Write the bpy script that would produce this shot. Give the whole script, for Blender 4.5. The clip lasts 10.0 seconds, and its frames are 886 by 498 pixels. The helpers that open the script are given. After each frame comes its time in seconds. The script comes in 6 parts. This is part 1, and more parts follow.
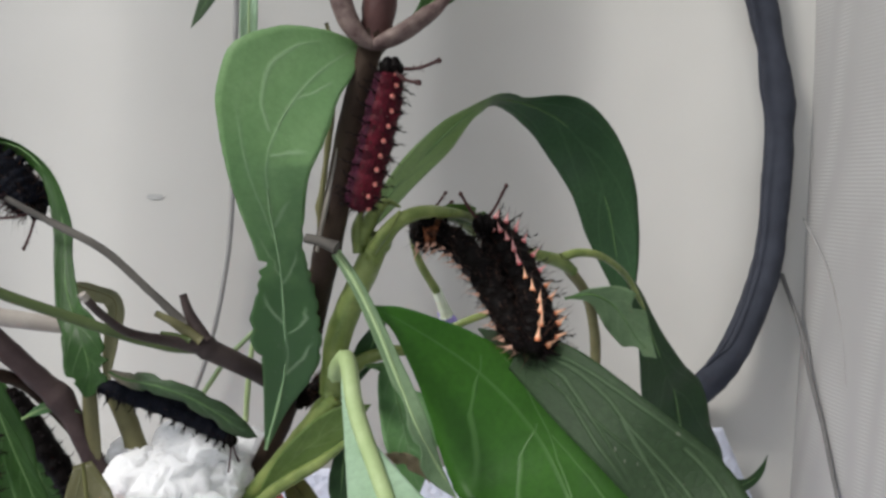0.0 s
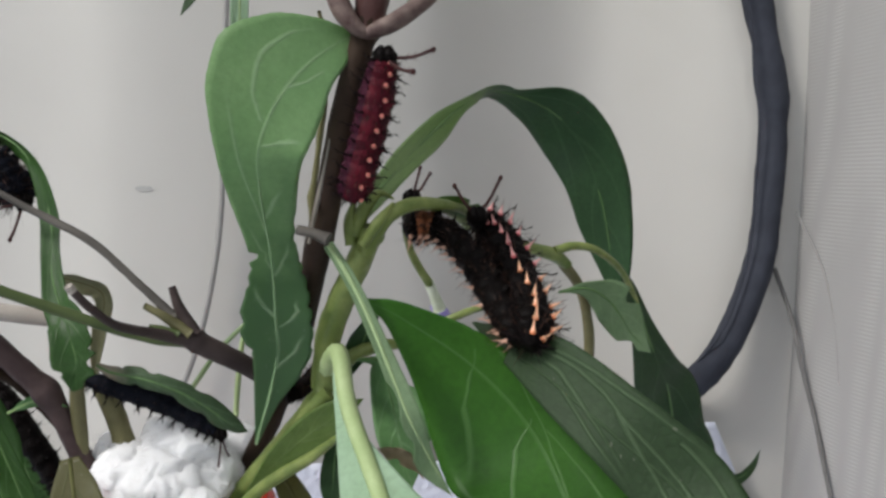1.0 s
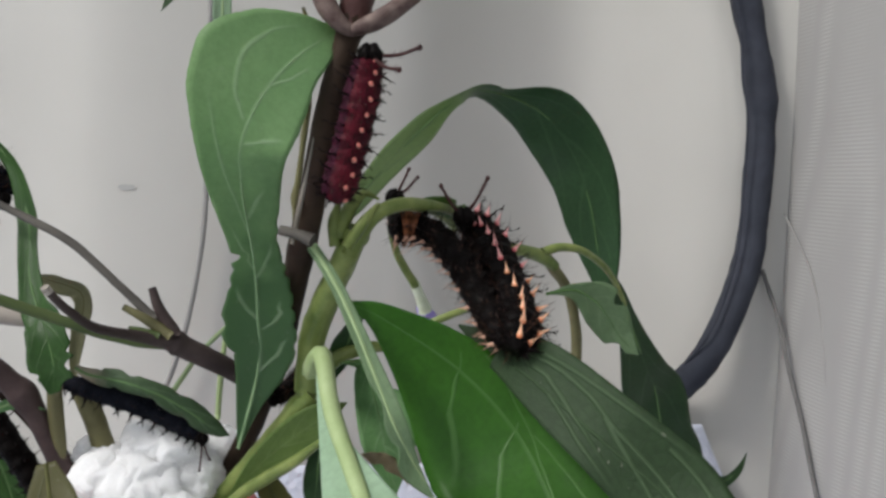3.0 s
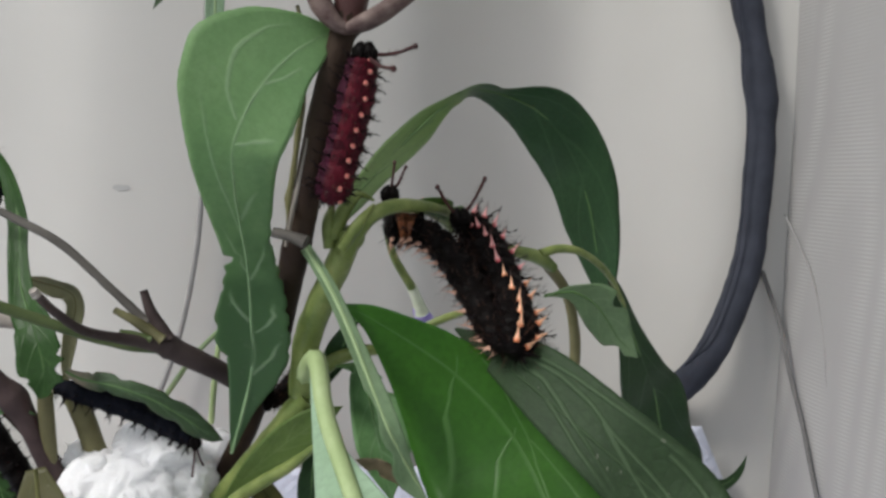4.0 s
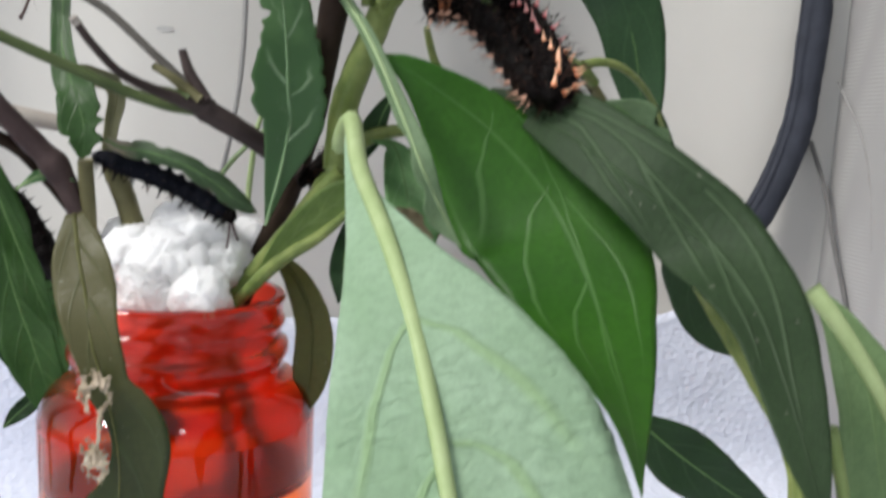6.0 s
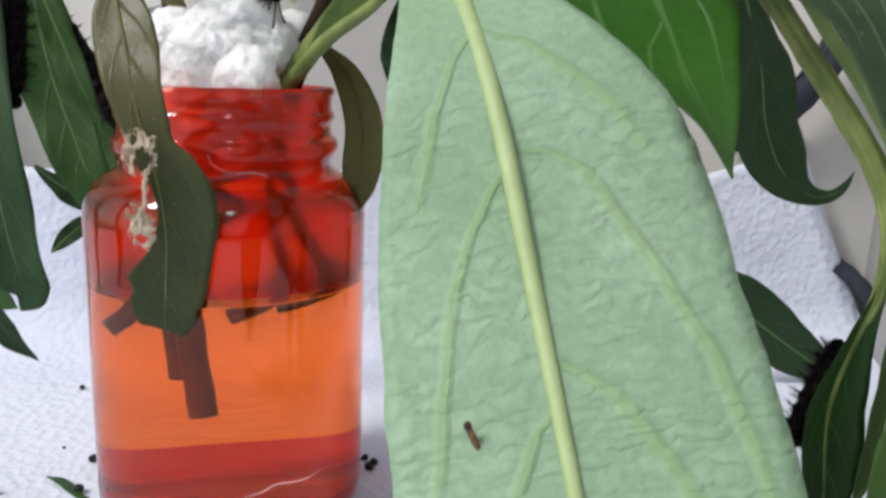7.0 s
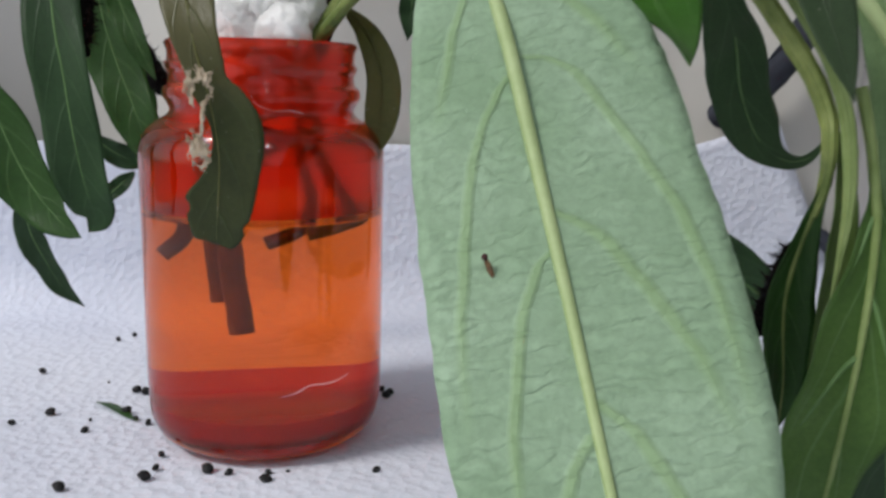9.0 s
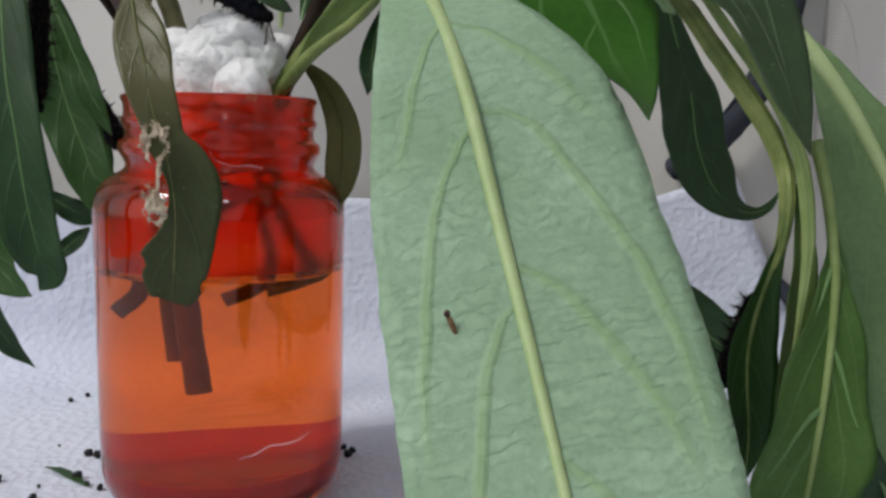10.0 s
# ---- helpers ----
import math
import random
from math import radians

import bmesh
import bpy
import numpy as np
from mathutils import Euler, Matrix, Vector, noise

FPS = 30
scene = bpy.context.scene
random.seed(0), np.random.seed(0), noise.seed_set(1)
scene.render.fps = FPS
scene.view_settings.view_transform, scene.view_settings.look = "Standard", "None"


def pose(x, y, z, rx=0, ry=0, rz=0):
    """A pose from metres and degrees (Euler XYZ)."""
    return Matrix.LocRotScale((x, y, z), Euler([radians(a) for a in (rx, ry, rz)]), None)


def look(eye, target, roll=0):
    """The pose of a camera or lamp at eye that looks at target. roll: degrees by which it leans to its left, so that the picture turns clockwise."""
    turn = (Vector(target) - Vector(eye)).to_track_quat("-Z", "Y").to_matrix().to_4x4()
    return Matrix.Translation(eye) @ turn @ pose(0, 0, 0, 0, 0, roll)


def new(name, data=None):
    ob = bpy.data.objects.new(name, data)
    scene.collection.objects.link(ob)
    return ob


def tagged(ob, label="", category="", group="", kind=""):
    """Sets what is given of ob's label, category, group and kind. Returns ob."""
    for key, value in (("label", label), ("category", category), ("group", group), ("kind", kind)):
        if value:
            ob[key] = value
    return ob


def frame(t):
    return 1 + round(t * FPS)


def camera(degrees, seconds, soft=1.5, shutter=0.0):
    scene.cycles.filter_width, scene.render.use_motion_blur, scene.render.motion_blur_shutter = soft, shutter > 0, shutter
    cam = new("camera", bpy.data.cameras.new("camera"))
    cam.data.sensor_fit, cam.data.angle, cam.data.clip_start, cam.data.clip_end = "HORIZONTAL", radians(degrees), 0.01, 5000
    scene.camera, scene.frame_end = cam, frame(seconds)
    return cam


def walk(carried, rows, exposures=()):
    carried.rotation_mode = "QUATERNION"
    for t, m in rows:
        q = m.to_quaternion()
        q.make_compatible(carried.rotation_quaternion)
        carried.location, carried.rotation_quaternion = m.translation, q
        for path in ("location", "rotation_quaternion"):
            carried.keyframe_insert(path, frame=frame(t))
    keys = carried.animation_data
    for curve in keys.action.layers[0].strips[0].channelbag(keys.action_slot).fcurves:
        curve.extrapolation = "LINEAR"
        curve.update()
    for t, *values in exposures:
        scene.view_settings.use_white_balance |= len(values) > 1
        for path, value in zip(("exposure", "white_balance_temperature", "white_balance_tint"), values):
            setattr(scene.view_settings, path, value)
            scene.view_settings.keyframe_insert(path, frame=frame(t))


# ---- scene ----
# ---- camera ----
cam = camera(54.0, 10.0, soft=2.9, shutter=0.4)
PATH = [
    (0, (0.03320, -0.17904, 0.15738), (0.06735, 0.11818, 0.13524), -0.1),
    (0.5, (0.03274, -0.17804, 0.15767), (0.06861, 0.11885, 0.13381), -0.1),
    (1, (0.03286, -0.17688, 0.15682), (0.07028, 0.11981, 0.13283), 0.1),
    (1.5, (0.03276, -0.17688, 0.15712), (0.07172, 0.11958, 0.13276), 0.3),
    (2, (0.03296, -0.17661, 0.15703), (0.07263, 0.11980, 0.13322), 0.3),
    (2.5, (0.03303, -0.17572, 0.15694), (0.07416, 0.12047, 0.13286), 0.4),
    (4, (0.03429, -0.17209, 0.15722), (0.07625, 0.12396, 0.13288), 0.4),
    (4.5, (0.03408, -0.17174, 0.15729), (0.07529, 0.12424, 0.13092), 0.4),
    (5, (0.03337, -0.17181, 0.15411), (0.07301, 0.12423, 0.12600), 0.8),
    (5.5, (0.03277, -0.17494, 0.14052), (0.06919, 0.12064, 0.10443), 1.8),
    (5.8, (0.03561, -0.17433, 0.13333), (0.06680, 0.12127, 0.09277), 2.1),
    (6, (0.03591, -0.17457, 0.12524), (0.06367, 0.12134, 0.08437), 2.1),
    (6.2, (0.03513, -0.17456, 0.11657), (0.05795, 0.12106, 0.07085), 1.9),
    (7.3, (0.03410, -0.17002, 0.09117), (0.04755, 0.12280, 0.02734), 1.8),
    (7.5, (0.03302, -0.17131, 0.08772), (0.04698, 0.12151, 0.02399), 1.9),
    (8, (0.03291, -0.17437, 0.08561), (0.04230, 0.11861, 0.02178), 1.6),
    (8.5, (0.03197, -0.17745, 0.08532), (0.04142, 0.11494, 0.01881), 1.6),
    (9, (0.03062, -0.19722, 0.08297), (0.04568, 0.09720, 0.02740), 1.4),
    (9.5, (0.02819, -0.20270, 0.08405), (0.05813, 0.09265, 0.04078), 1.0),
    (10, (0.03089, -0.19532, 0.08317), (0.05857, 0.10103, 0.04556), 1.2),
]
walk(cam, [(t, look(eye, target, roll)) for t, eye, target, roll in PATH],
     exposures=[(0, 0.13), (1, 0.09), (3, 0.04), (4.9, 0.02), (5.5, 0.12), (6, 0.28), (7.4, 0.13), (8.5, -0.06), (9.5, -0.29), (10, -0.31)])

# ---- light: soft daylight from the room's window, over the cage's open front ----
world = bpy.data.worlds.new("daylight")
scene.world = world
world.use_nodes = True
wn = world.node_tree.nodes
sky = wn.new("ShaderNodeTexSky")
sky.sky_type = "NISHITA"
sky.sun_disc = False
sky.sun_elevation = radians(48)
sky.sun_rotation = radians(248)
grey = wn.new("ShaderNodeHueSaturation")
grey.inputs["Saturation"].default_value = 0.36
world.node_tree.links.new(sky.outputs[0], grey.inputs["Color"])
world.node_tree.links.new(grey.outputs[0], wn["Background"].inputs["Color"])
wn["Background"].inputs["Strength"].default_value = 0.134
sun = new("window_daylight", bpy.data.lights.new("window_daylight", "SUN"))
sun.data.energy = 2.15
sun.data.angle = radians(14)
sun.data.color = (1.0, 0.97, 0.93)
sun.matrix_world = look((-0.70, -0.34, 0.84), (0, 0, 0.05))
lamp = new("room_lamp", bpy.data.lights.new("room_lamp", "AREA"))
lamp.data.energy = 0.75
lamp.data.shape = "DISK"
lamp.data.size = 0.12
lamp.data.color = (1.0, 0.96, 0.9)
lamp.matrix_world = look((0.20, -0.85, 0.78), (0, 0, 0.06))


# ---- materials ----
def nodes(name):
    m = bpy.data.materials.new(name)
    m.use_nodes = True
    t = m.node_tree
    return m, t, t.nodes["Principled BSDF"], t.nodes["Material Output"]


def link(t, a, b):
    t.links.new(a, b)


def noise_of(t, scale, detail=4.0, rough=0.55, vector=None):
    n = t.nodes.new("ShaderNodeTexNoise")
    n.inputs["Scale"].default_value = scale
    n.inputs["Detail"].default_value = detail
    n.inputs["Roughness"].default_value = rough
    if vector is None:
        c = t.nodes.new("ShaderNodeTexCoord")
        vector = c.outputs["Object"]
    link(t, vector, n.inputs["Vector"])
    return n


def ramp(t, fac, stops):
    r = t.nodes.new("ShaderNodeValToRGB")
    e = r.color_ramp.elements
    e[0].position, e[0].color = stops[0][0], (*stops[0][1], 1)
    e[1].position, e[1].color = stops[-1][0], (*stops[-1][1], 1)
    for p, c in stops[1:-1]:
        x = e.new(p)
        x.color = (*c, 1)
    link(t, fac, r.inputs["Fac"])
    return r.outputs["Color"]


def math_node(t, op, a, b=None):
    n = t.nodes.new("ShaderNodeMath")
    n.operation = op
    for i, v in enumerate((a, b)):
        if v is None:
            continue
        if isinstance(v, (int, float)):
            n.inputs[i].default_value = v
        else:
            link(t, v, n.inputs[i])
    return n.outputs[0]


def mixed(t, fac, a, b):
    n = t.nodes.new("ShaderNodeMix")
    n.data_type = "RGBA"
    for s, v in ((n.inputs[0], fac), (n.inputs[6], a), (n.inputs[7], b)):
        if isinstance(v, (int, float)):
            s.default_value = v
        elif isinstance(v, tuple):
            s.default_value = (*v, 1)
        else:
            link(t, v, s)
    return n.outputs[2]


def bumped(t, p, height, strength, distance):
    b = t.nodes.new("ShaderNodeBump")
    b.inputs["Strength"].default_value = strength
    b.inputs["Distance"].default_value = distance
    link(t, height, b.inputs["Height"])
    link(t, b.outputs[0], p.inputs["Normal"])


def mottled(name, dark, light, scale, rough=0.6, bump=0.3, fine=1500.0, depth=0.0003, sheen=0.0, shine=0.3):
    """Two scales of colour change and a fine relief."""
    m, t, p, out = nodes(name)
    a = noise_of(t, scale)
    b = noise_of(t, fine, 2.0)
    col = ramp(t, a.outputs["Fac"], [(0.3, dark), (0.7, light)])
    col = mixed(t, math_node(t, "MULTIPLY", b.outputs["Fac"], 0.35), col, tuple(c * 0.75 for c in dark))
    link(t, col, p.inputs["Base Color"])
    p.inputs["Roughness"].default_value = rough
    p.inputs["Specular IOR Level"].default_value = shine
    p.inputs["Sheen Weight"].default_value = sheen
    bumped(t, p, b.outputs["Fac"], bump, depth)
    return m


def leaf_material(name, dark, light, vein, rough=0.45, veins=7.0, through_light=0.25, net=0.35, spots=0.0, vein_mix=0.6, sweep=(0.10, 0.14), relief=0.2, wobble=0.14, fade=None, runs=(), run_width=0.03, net_from=None):
    """A leaf surface: blade, side veins that sweep to the tip, fine net and translucency. UV: u along, v across."""
    m, t, p, out = nodes(name)
    uv = t.nodes.new("ShaderNodeUVMap")
    uv.uv_map = "blade"
    sep = t.nodes.new("ShaderNodeSeparateXYZ")
    link(t, uv.outputs[0], sep.inputs[0])
    wob = noise_of(t, 220.0, 3.0)
    wob2 = math_node(t, "MULTIPLY", math_node(t, "SUBTRACT", wob.outputs["Fac"], 0.5), wobble)
    across = math_node(t, "ABSOLUTE", math_node(t, "SUBTRACT", math_node(t, "MULTIPLY", sep.outputs[1], 2.0), 1.0))
    side = math_node(t, "GREATER_THAN", sep.outputs[1], 0.5)
    bow = math_node(t, "ADD", math_node(t, "MULTIPLY", across, sweep[0] * veins), math_node(t, "MULTIPLY", math_node(t, "POWER", across, 2.0), sweep[1] * veins))
    lane = math_node(t, "SUBTRACT", math_node(t, "MULTIPLY", sep.outputs[0], veins), bow)
    lane = math_node(t, "ADD", lane, math_node(t, "MULTIPLY", side, 0.43))
    lane = math_node(t, "ADD", lane, wob2)
    fr = math_node(t, "FRACT", lane)
    off = math_node(t, "ABSOLUTE", math_node(t, "SUBTRACT", fr, 0.5))
    line = math_node(t, "SUBTRACT", 1.0, math_node(t, "MULTIPLY", off, 78.0 / veins))
    line = math_node(t, "MAXIMUM", line, 0.0)
    line = math_node(t, "MULTIPLY", line, math_node(t, "SUBTRACT", 1.0, math_node(t, "POWER", across, 3.0)))
    if runs:
        line = math_node(t, "MULTIPLY", line, 0.0)
    rib = math_node(t, "MAXIMUM", math_node(t, "SUBTRACT", 1.0, math_node(t, "MULTIPLY", across, 22.0)), 0.0)
    line = math_node(t, "MAXIMUM", line, rib)
    for run in runs:
        a, b = run[0], run[-1]
        steep = abs(b[1] - a[1]) / (b[0] - a[0]) * 0.2
        wide = run_width * math.sqrt(1 + steep * steep)
        sway = math_node(t, "ADD", sep.outputs[0], math_node(t, "MULTIPLY", wob2, 0.06))
        course = ramp(t, sway, [(u, ((q + 1) / 2,) * 3) for u, q in run])
        dist = math_node(t, "ABSOLUTE", math_node(t, "SUBTRACT", sep.outputs[1], course))
        near = math_node(t, "MAXIMUM", math_node(t, "SUBTRACT", 1.0, math_node(t, "DIVIDE", dist, wide)), 0.0)
        near = math_node(t, "MULTIPLY", near, math_node(t, "GREATER_THAN", sep.outputs[0], a[0]))
        fading = math_node(t, "MINIMUM", math_node(t, "MAXIMUM", math_node(t, "MULTIPLY", math_node(t, "SUBTRACT", b[0], sep.outputs[0]), 2.2 / (b[0] - a[0])), 0.0), 1.0)
        strong = math_node(t, "MINIMUM", math_node(t, "MULTIPLY", math_node(t, "MULTIPLY", near, fading), 1.6), 1.0)
        line = math_node(t, "MAXIMUM", line, strong)
    vor = t.nodes.new("ShaderNodeTexVoronoi")
    vor.feature = "DISTANCE_TO_EDGE"
    vor.inputs["Scale"].default_value = 1.0
    grid = t.nodes.new("ShaderNodeVectorMath")
    grid.operation = "MULTIPLY"
    grid.inputs[1].default_value = (100.0, 6.0, 1.0) if net_from else (70.0, 9.0, 1.0)
    link(t, uv.outputs[0], grid.inputs[0])
    dist = noise_of(t, 260.0, 3.0)
    warp = t.nodes.new("ShaderNodeVectorMath")
    warp.operation = "MULTIPLY_ADD"
    warp.inputs[1].default_value = (2.2, 0.7, 0.0) if net_from else (1.1, 0.8, 0.0)
    link(t, dist.outputs["Color"], warp.inputs[0])
    link(t, grid.outputs[0], warp.inputs[2])
    link(t, warp.outputs[0], vor.inputs["Vector"])
    cell = math_node(t, "MINIMUM", math_node(t, "MULTIPLY", vor.outputs["Distance"], 3.6 if net_from else 5.0), 1.0)
    big = noise_of(t, 60.0, 4.0)
    col = ramp(t, big.outputs["Fac"], [(0.28, dark), (0.72, light)])
    grain = noise_of(t, 850.0, 6.0, 0.7)
    fleck = math_node(t, "MULTIPLY", math_node(t, "MAXIMUM", math_node(t, "SUBTRACT", grain.outputs["Fac"], 0.42), 0.0), 1.6)
    col = mixed(t, fleck, col, tuple(c * 0.55 for c in dark))
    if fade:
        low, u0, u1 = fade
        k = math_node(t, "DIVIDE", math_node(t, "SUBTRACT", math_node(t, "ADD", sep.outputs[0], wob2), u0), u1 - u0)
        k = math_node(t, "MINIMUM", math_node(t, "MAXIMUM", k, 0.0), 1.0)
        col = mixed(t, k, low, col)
    if net_from:
        grow = math_node(t, "MINIMUM", math_node(t, "MAXIMUM", math_node(t, "MULTIPLY", math_node(t, "SUBTRACT", sep.outputs[0], net_from), 6.0), 0.12), 1.0)
        cell = math_node(t, "SUBTRACT", 1.0, math_node(t, "MULTIPLY", math_node(t, "SUBTRACT", 1.0, cell), grow))
    col = mixed(t, math_node(t, "MULTIPLY", math_node(t, "SUBTRACT", 1.0, cell), net), col, tuple(c * 0.6 for c in dark))
    col = mixed(t, math_node(t, "MULTIPLY", line, vein_mix), col, vein)
    if spots:
        sp = noise_of(t, 620.0, 1.0)
        fac = math_node(t, "MULTIPLY", math_node(t, "GREATER_THAN", sp.outputs["Fac"], 0.74), spots)
        col = mixed(t, fac, col, (0.42, 0.42, 0.34))
    link(t, col, p.inputs["Base Color"])
    p.inputs["Roughness"].default_value = rough
    p.inputs["Specular IOR Level"].default_value = 0.27
    height = math_node(t, "ADD", math_node(t, "MULTIPLY", cell, 0.48 if net_from else 0.12), math_node(t, "MULTIPLY", line, 0.7))
    height = math_node(t, "ADD", height, math_node(t, "MULTIPLY", noise_of(t, 170.0, 3.0).outputs["Fac"], 0.7))
    height = math_node(t, "ADD", height, math_node(t, "MULTIPLY", grain.outputs["Fac"], 0.35))
    bumped(t, p, height, min(1.0, relief * 1.7), 0.0004)
    trans = t.nodes.new("ShaderNodeBsdfTranslucent")
    bright = mixed(t, 0.55, col, tuple(min(1, c * 2.4) for c in light))
    link(t, bright, trans.inputs["Color"])
    mix = t.nodes.new("ShaderNodeMixShader")
    mix.inputs[0].default_value = through_light
    link(t, p.outputs[0], mix.inputs[1])
    link(t, trans.outputs[0], mix.inputs[2])
    link(t, mix.outputs[0], out.inputs["Surface"])
    return m


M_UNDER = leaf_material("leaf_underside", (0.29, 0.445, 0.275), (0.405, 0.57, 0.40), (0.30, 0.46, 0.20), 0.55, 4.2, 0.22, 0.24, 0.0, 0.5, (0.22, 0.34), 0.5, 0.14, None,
    (((0.64, -0.01), (0.65, -0.15), (0.67, -0.3), (0.71, -0.45), (0.76, -0.65), (0.82, -0.78)), ((0.53, 0.0), (0.54, -0.25), (0.55, -0.38), (0.58, -0.5), (0.61, -0.65), (0.65, -0.76), (0.72, -0.84), (0.82, -0.88)),
     ((0.54, 0.01), (0.555, 0.18), (0.575, 0.35), (0.6, 0.5), (0.63, 0.6), (0.72, 0.78), (0.8, 0.84)), ((0.67, 0.01), (0.68, 0.15), (0.72, 0.35), (0.8, 0.55), (0.88, 0.68)), ((0.44, 0.02), (0.46, 0.3), (0.5, 0.55), (0.58, 0.78)),
     ((0.44, -0.02), (0.46, -0.35), (0.5, -0.6), (0.56, -0.8)), ((0.78, -0.02), (0.8, -0.2), (0.86, -0.45), (0.93, -0.6)), ((0.8, 0.02), (0.82, 0.2), (0.87, 0.45), (0.93, 0.6))), 0.024, 0.36)
M_PALE = leaf_material("pale_leaf", (0.09, 0.20, 0.07), (0.15, 0.30, 0.115), (0.30, 0.45, 0.24), 0.5, 6.0, 0.3, 0.12, 0.0, 0.35)
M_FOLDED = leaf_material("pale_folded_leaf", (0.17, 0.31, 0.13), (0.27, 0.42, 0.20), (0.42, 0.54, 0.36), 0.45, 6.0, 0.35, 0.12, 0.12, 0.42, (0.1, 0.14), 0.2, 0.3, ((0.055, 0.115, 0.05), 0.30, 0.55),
    (((0.32, 0.05), (0.345, 0.3), (0.37, 0.6), (0.395, 0.8)), ((0.43, 0.02), (0.45, 0.3), (0.475, 0.6)), ((0.218, 0.05), (0.232, 0.4), (0.25, 0.62), (0.275, 0.64)), ((0.13, 0.02), (0.165, 0.5), (0.2, 0.75)),
     ((0.24, -0.02), (0.28, -0.5), (0.31, -0.75)), ((0.4, -0.02), (0.48, -0.35), (0.56, -0.55), (0.63, -0.7)), ((0.555, 0.0), (0.57, 0.4), (0.6, 0.8)), ((0.6, -0.08), (0.64, -0.35), (0.71, -0.5), (0.79, -0.58), (0.87, -0.6)),
     ((0.69, 0.02), (0.73, 0.3), (0.8, 0.55)), ((0.34, -0.02), (0.38, -0.4), (0.43, -0.7))), 0.02)
M_ARCH = leaf_material("arching_leaf", (0.025, 0.066, 0.025), (0.041, 0.098, 0.038), (0.062, 0.13, 0.055), 0.42, 7.0, 0.15, 0.12, 0.0, 0.4, (0.1, 0.14), 0.2, 0.14, ((0.19, 0.31, 0.10), 0.36, 0.48))
M_DULL = leaf_material("dull_green_leaf", (0.035, 0.07, 0.028), (0.07, 0.12, 0.055), (0.16, 0.25, 0.14), 0.45, 6.0, 0.2, 0.12, 0.0, 0.4, (0.1, 0.14), 0.2, 0.14, ((0.34, 0.29, 0.22), 0.12, 0.26))
M_BRIGHT = leaf_material("bright_leaf", (0.025, 0.10, 0.007), (0.043, 0.148, 0.012), (0.085, 0.195, 0.05), 0.45, 6.0, 0.18, 0.06, 0.0, 0.65, (0.1, 0.14), 0.2, 0.14, None,
    (((0.3, -0.85), (0.33, -0.75), (0.39, -0.4), (0.48, -0.1), (0.58, -0.02), (0.67, 0.0), (0.78, 0.1), (0.96, 0.05)), ((0.41, -0.15), (0.425, 0.1), (0.44, 0.25), (0.53, 0.55), (0.62, 0.7), (0.76, 0.75)),
     ((0.44, -0.28), (0.53, -0.45), (0.64, -0.6), (0.8, -0.72)), ((0.27, -0.45), (0.29, 0.1), (0.32, 0.45), (0.45, 0.82)), ((0.6, 0.03), (0.66, 0.3), (0.75, 0.5), (0.86, 0.55))), 0.017)
M_DARK = leaf_material("dark_leaf", (0.018, 0.049, 0.015), (0.031, 0.075, 0.025), (0.052, 0.11, 0.042), 0.42, 7.0, 0.12, 0.12, 0.0, 0.4)
M_GREYLEAF = leaf_material("grey_green_leaf", (0.021, 0.044, 0.016), (0.035, 0.066, 0.026), (0.085, 0.135, 0.068), 0.58, 7.0, 0.1, 0.25, 0.2, 0.45, (0.1, 0.14), 0.45, 0.14, None,
    (((0.17, -0.3), (0.26, -0.3), (0.33, 0.02), (0.44, 0.7)), ((0.19, -0.5), (0.28, -0.58), (0.33, -0.53), (0.38, -0.35), (0.5, -0.1), (0.65, 0.0), (0.95, 0.0)), ((0.19, -0.62), (0.3, -0.75), (0.38, -0.82), (0.5, -0.86)),
     ((0.36, -0.4), (0.48, 0.3), (0.6, 0.7)), ((0.45, -0.7), (0.55, -0.6), (0.66, -0.35), (0.85, -0.1)), ((0.28, 0.0), (0.36, 0.55), (0.44, 0.85)), ((0.5, -0.1), (0.6, 0.35), (0.75, 0.6))), 0.03)
M_FRESH = leaf_material("fresh_green_leaf", (0.05, 0.115, 0.022), (0.10, 0.19, 0.042), (0.17, 0.29, 0.11), 0.42, 5.0, 0.25, 0.15, 0.0, 0.5, (0.16, 0.2), 0.25)
M_STRIP = leaf_material("thin_pale_leaf", (0.15, 0.235, 0.12), (0.22, 0.32, 0.18), (0.32, 0.42, 0.26), 0.5, 6.0, 0.35, 0.12, 0.0, 0.4)
M_STEMLEAF = leaf_material("yellow_green_leaf", (0.11, 0.18, 0.045), (0.17, 0.25, 0.075), (0.24, 0.33, 0.12), 0.42, 5.0, 0.25, 0.1, 0.0, 0.5, (0.16, 0.2), 0.25)
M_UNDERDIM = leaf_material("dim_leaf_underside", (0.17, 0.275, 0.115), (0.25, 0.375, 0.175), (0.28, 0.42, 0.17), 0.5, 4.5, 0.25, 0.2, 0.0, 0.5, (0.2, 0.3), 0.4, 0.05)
M_MID = leaf_material("mid_green_leaf", (0.024, 0.070, 0.013), (0.041, 0.107, 0.022), (0.10, 0.19, 0.06), 0.42, 7.0, 0.22, 0.15, 0.0, 0.4)
M_OLIVE = leaf_material("olive_leaf", (0.14, 0.145, 0.05), (0.225, 0.225, 0.09), (0.2, 0.2, 0.09), 0.35, 6.0, 0.42, 0.15, 0.3, 0.3)
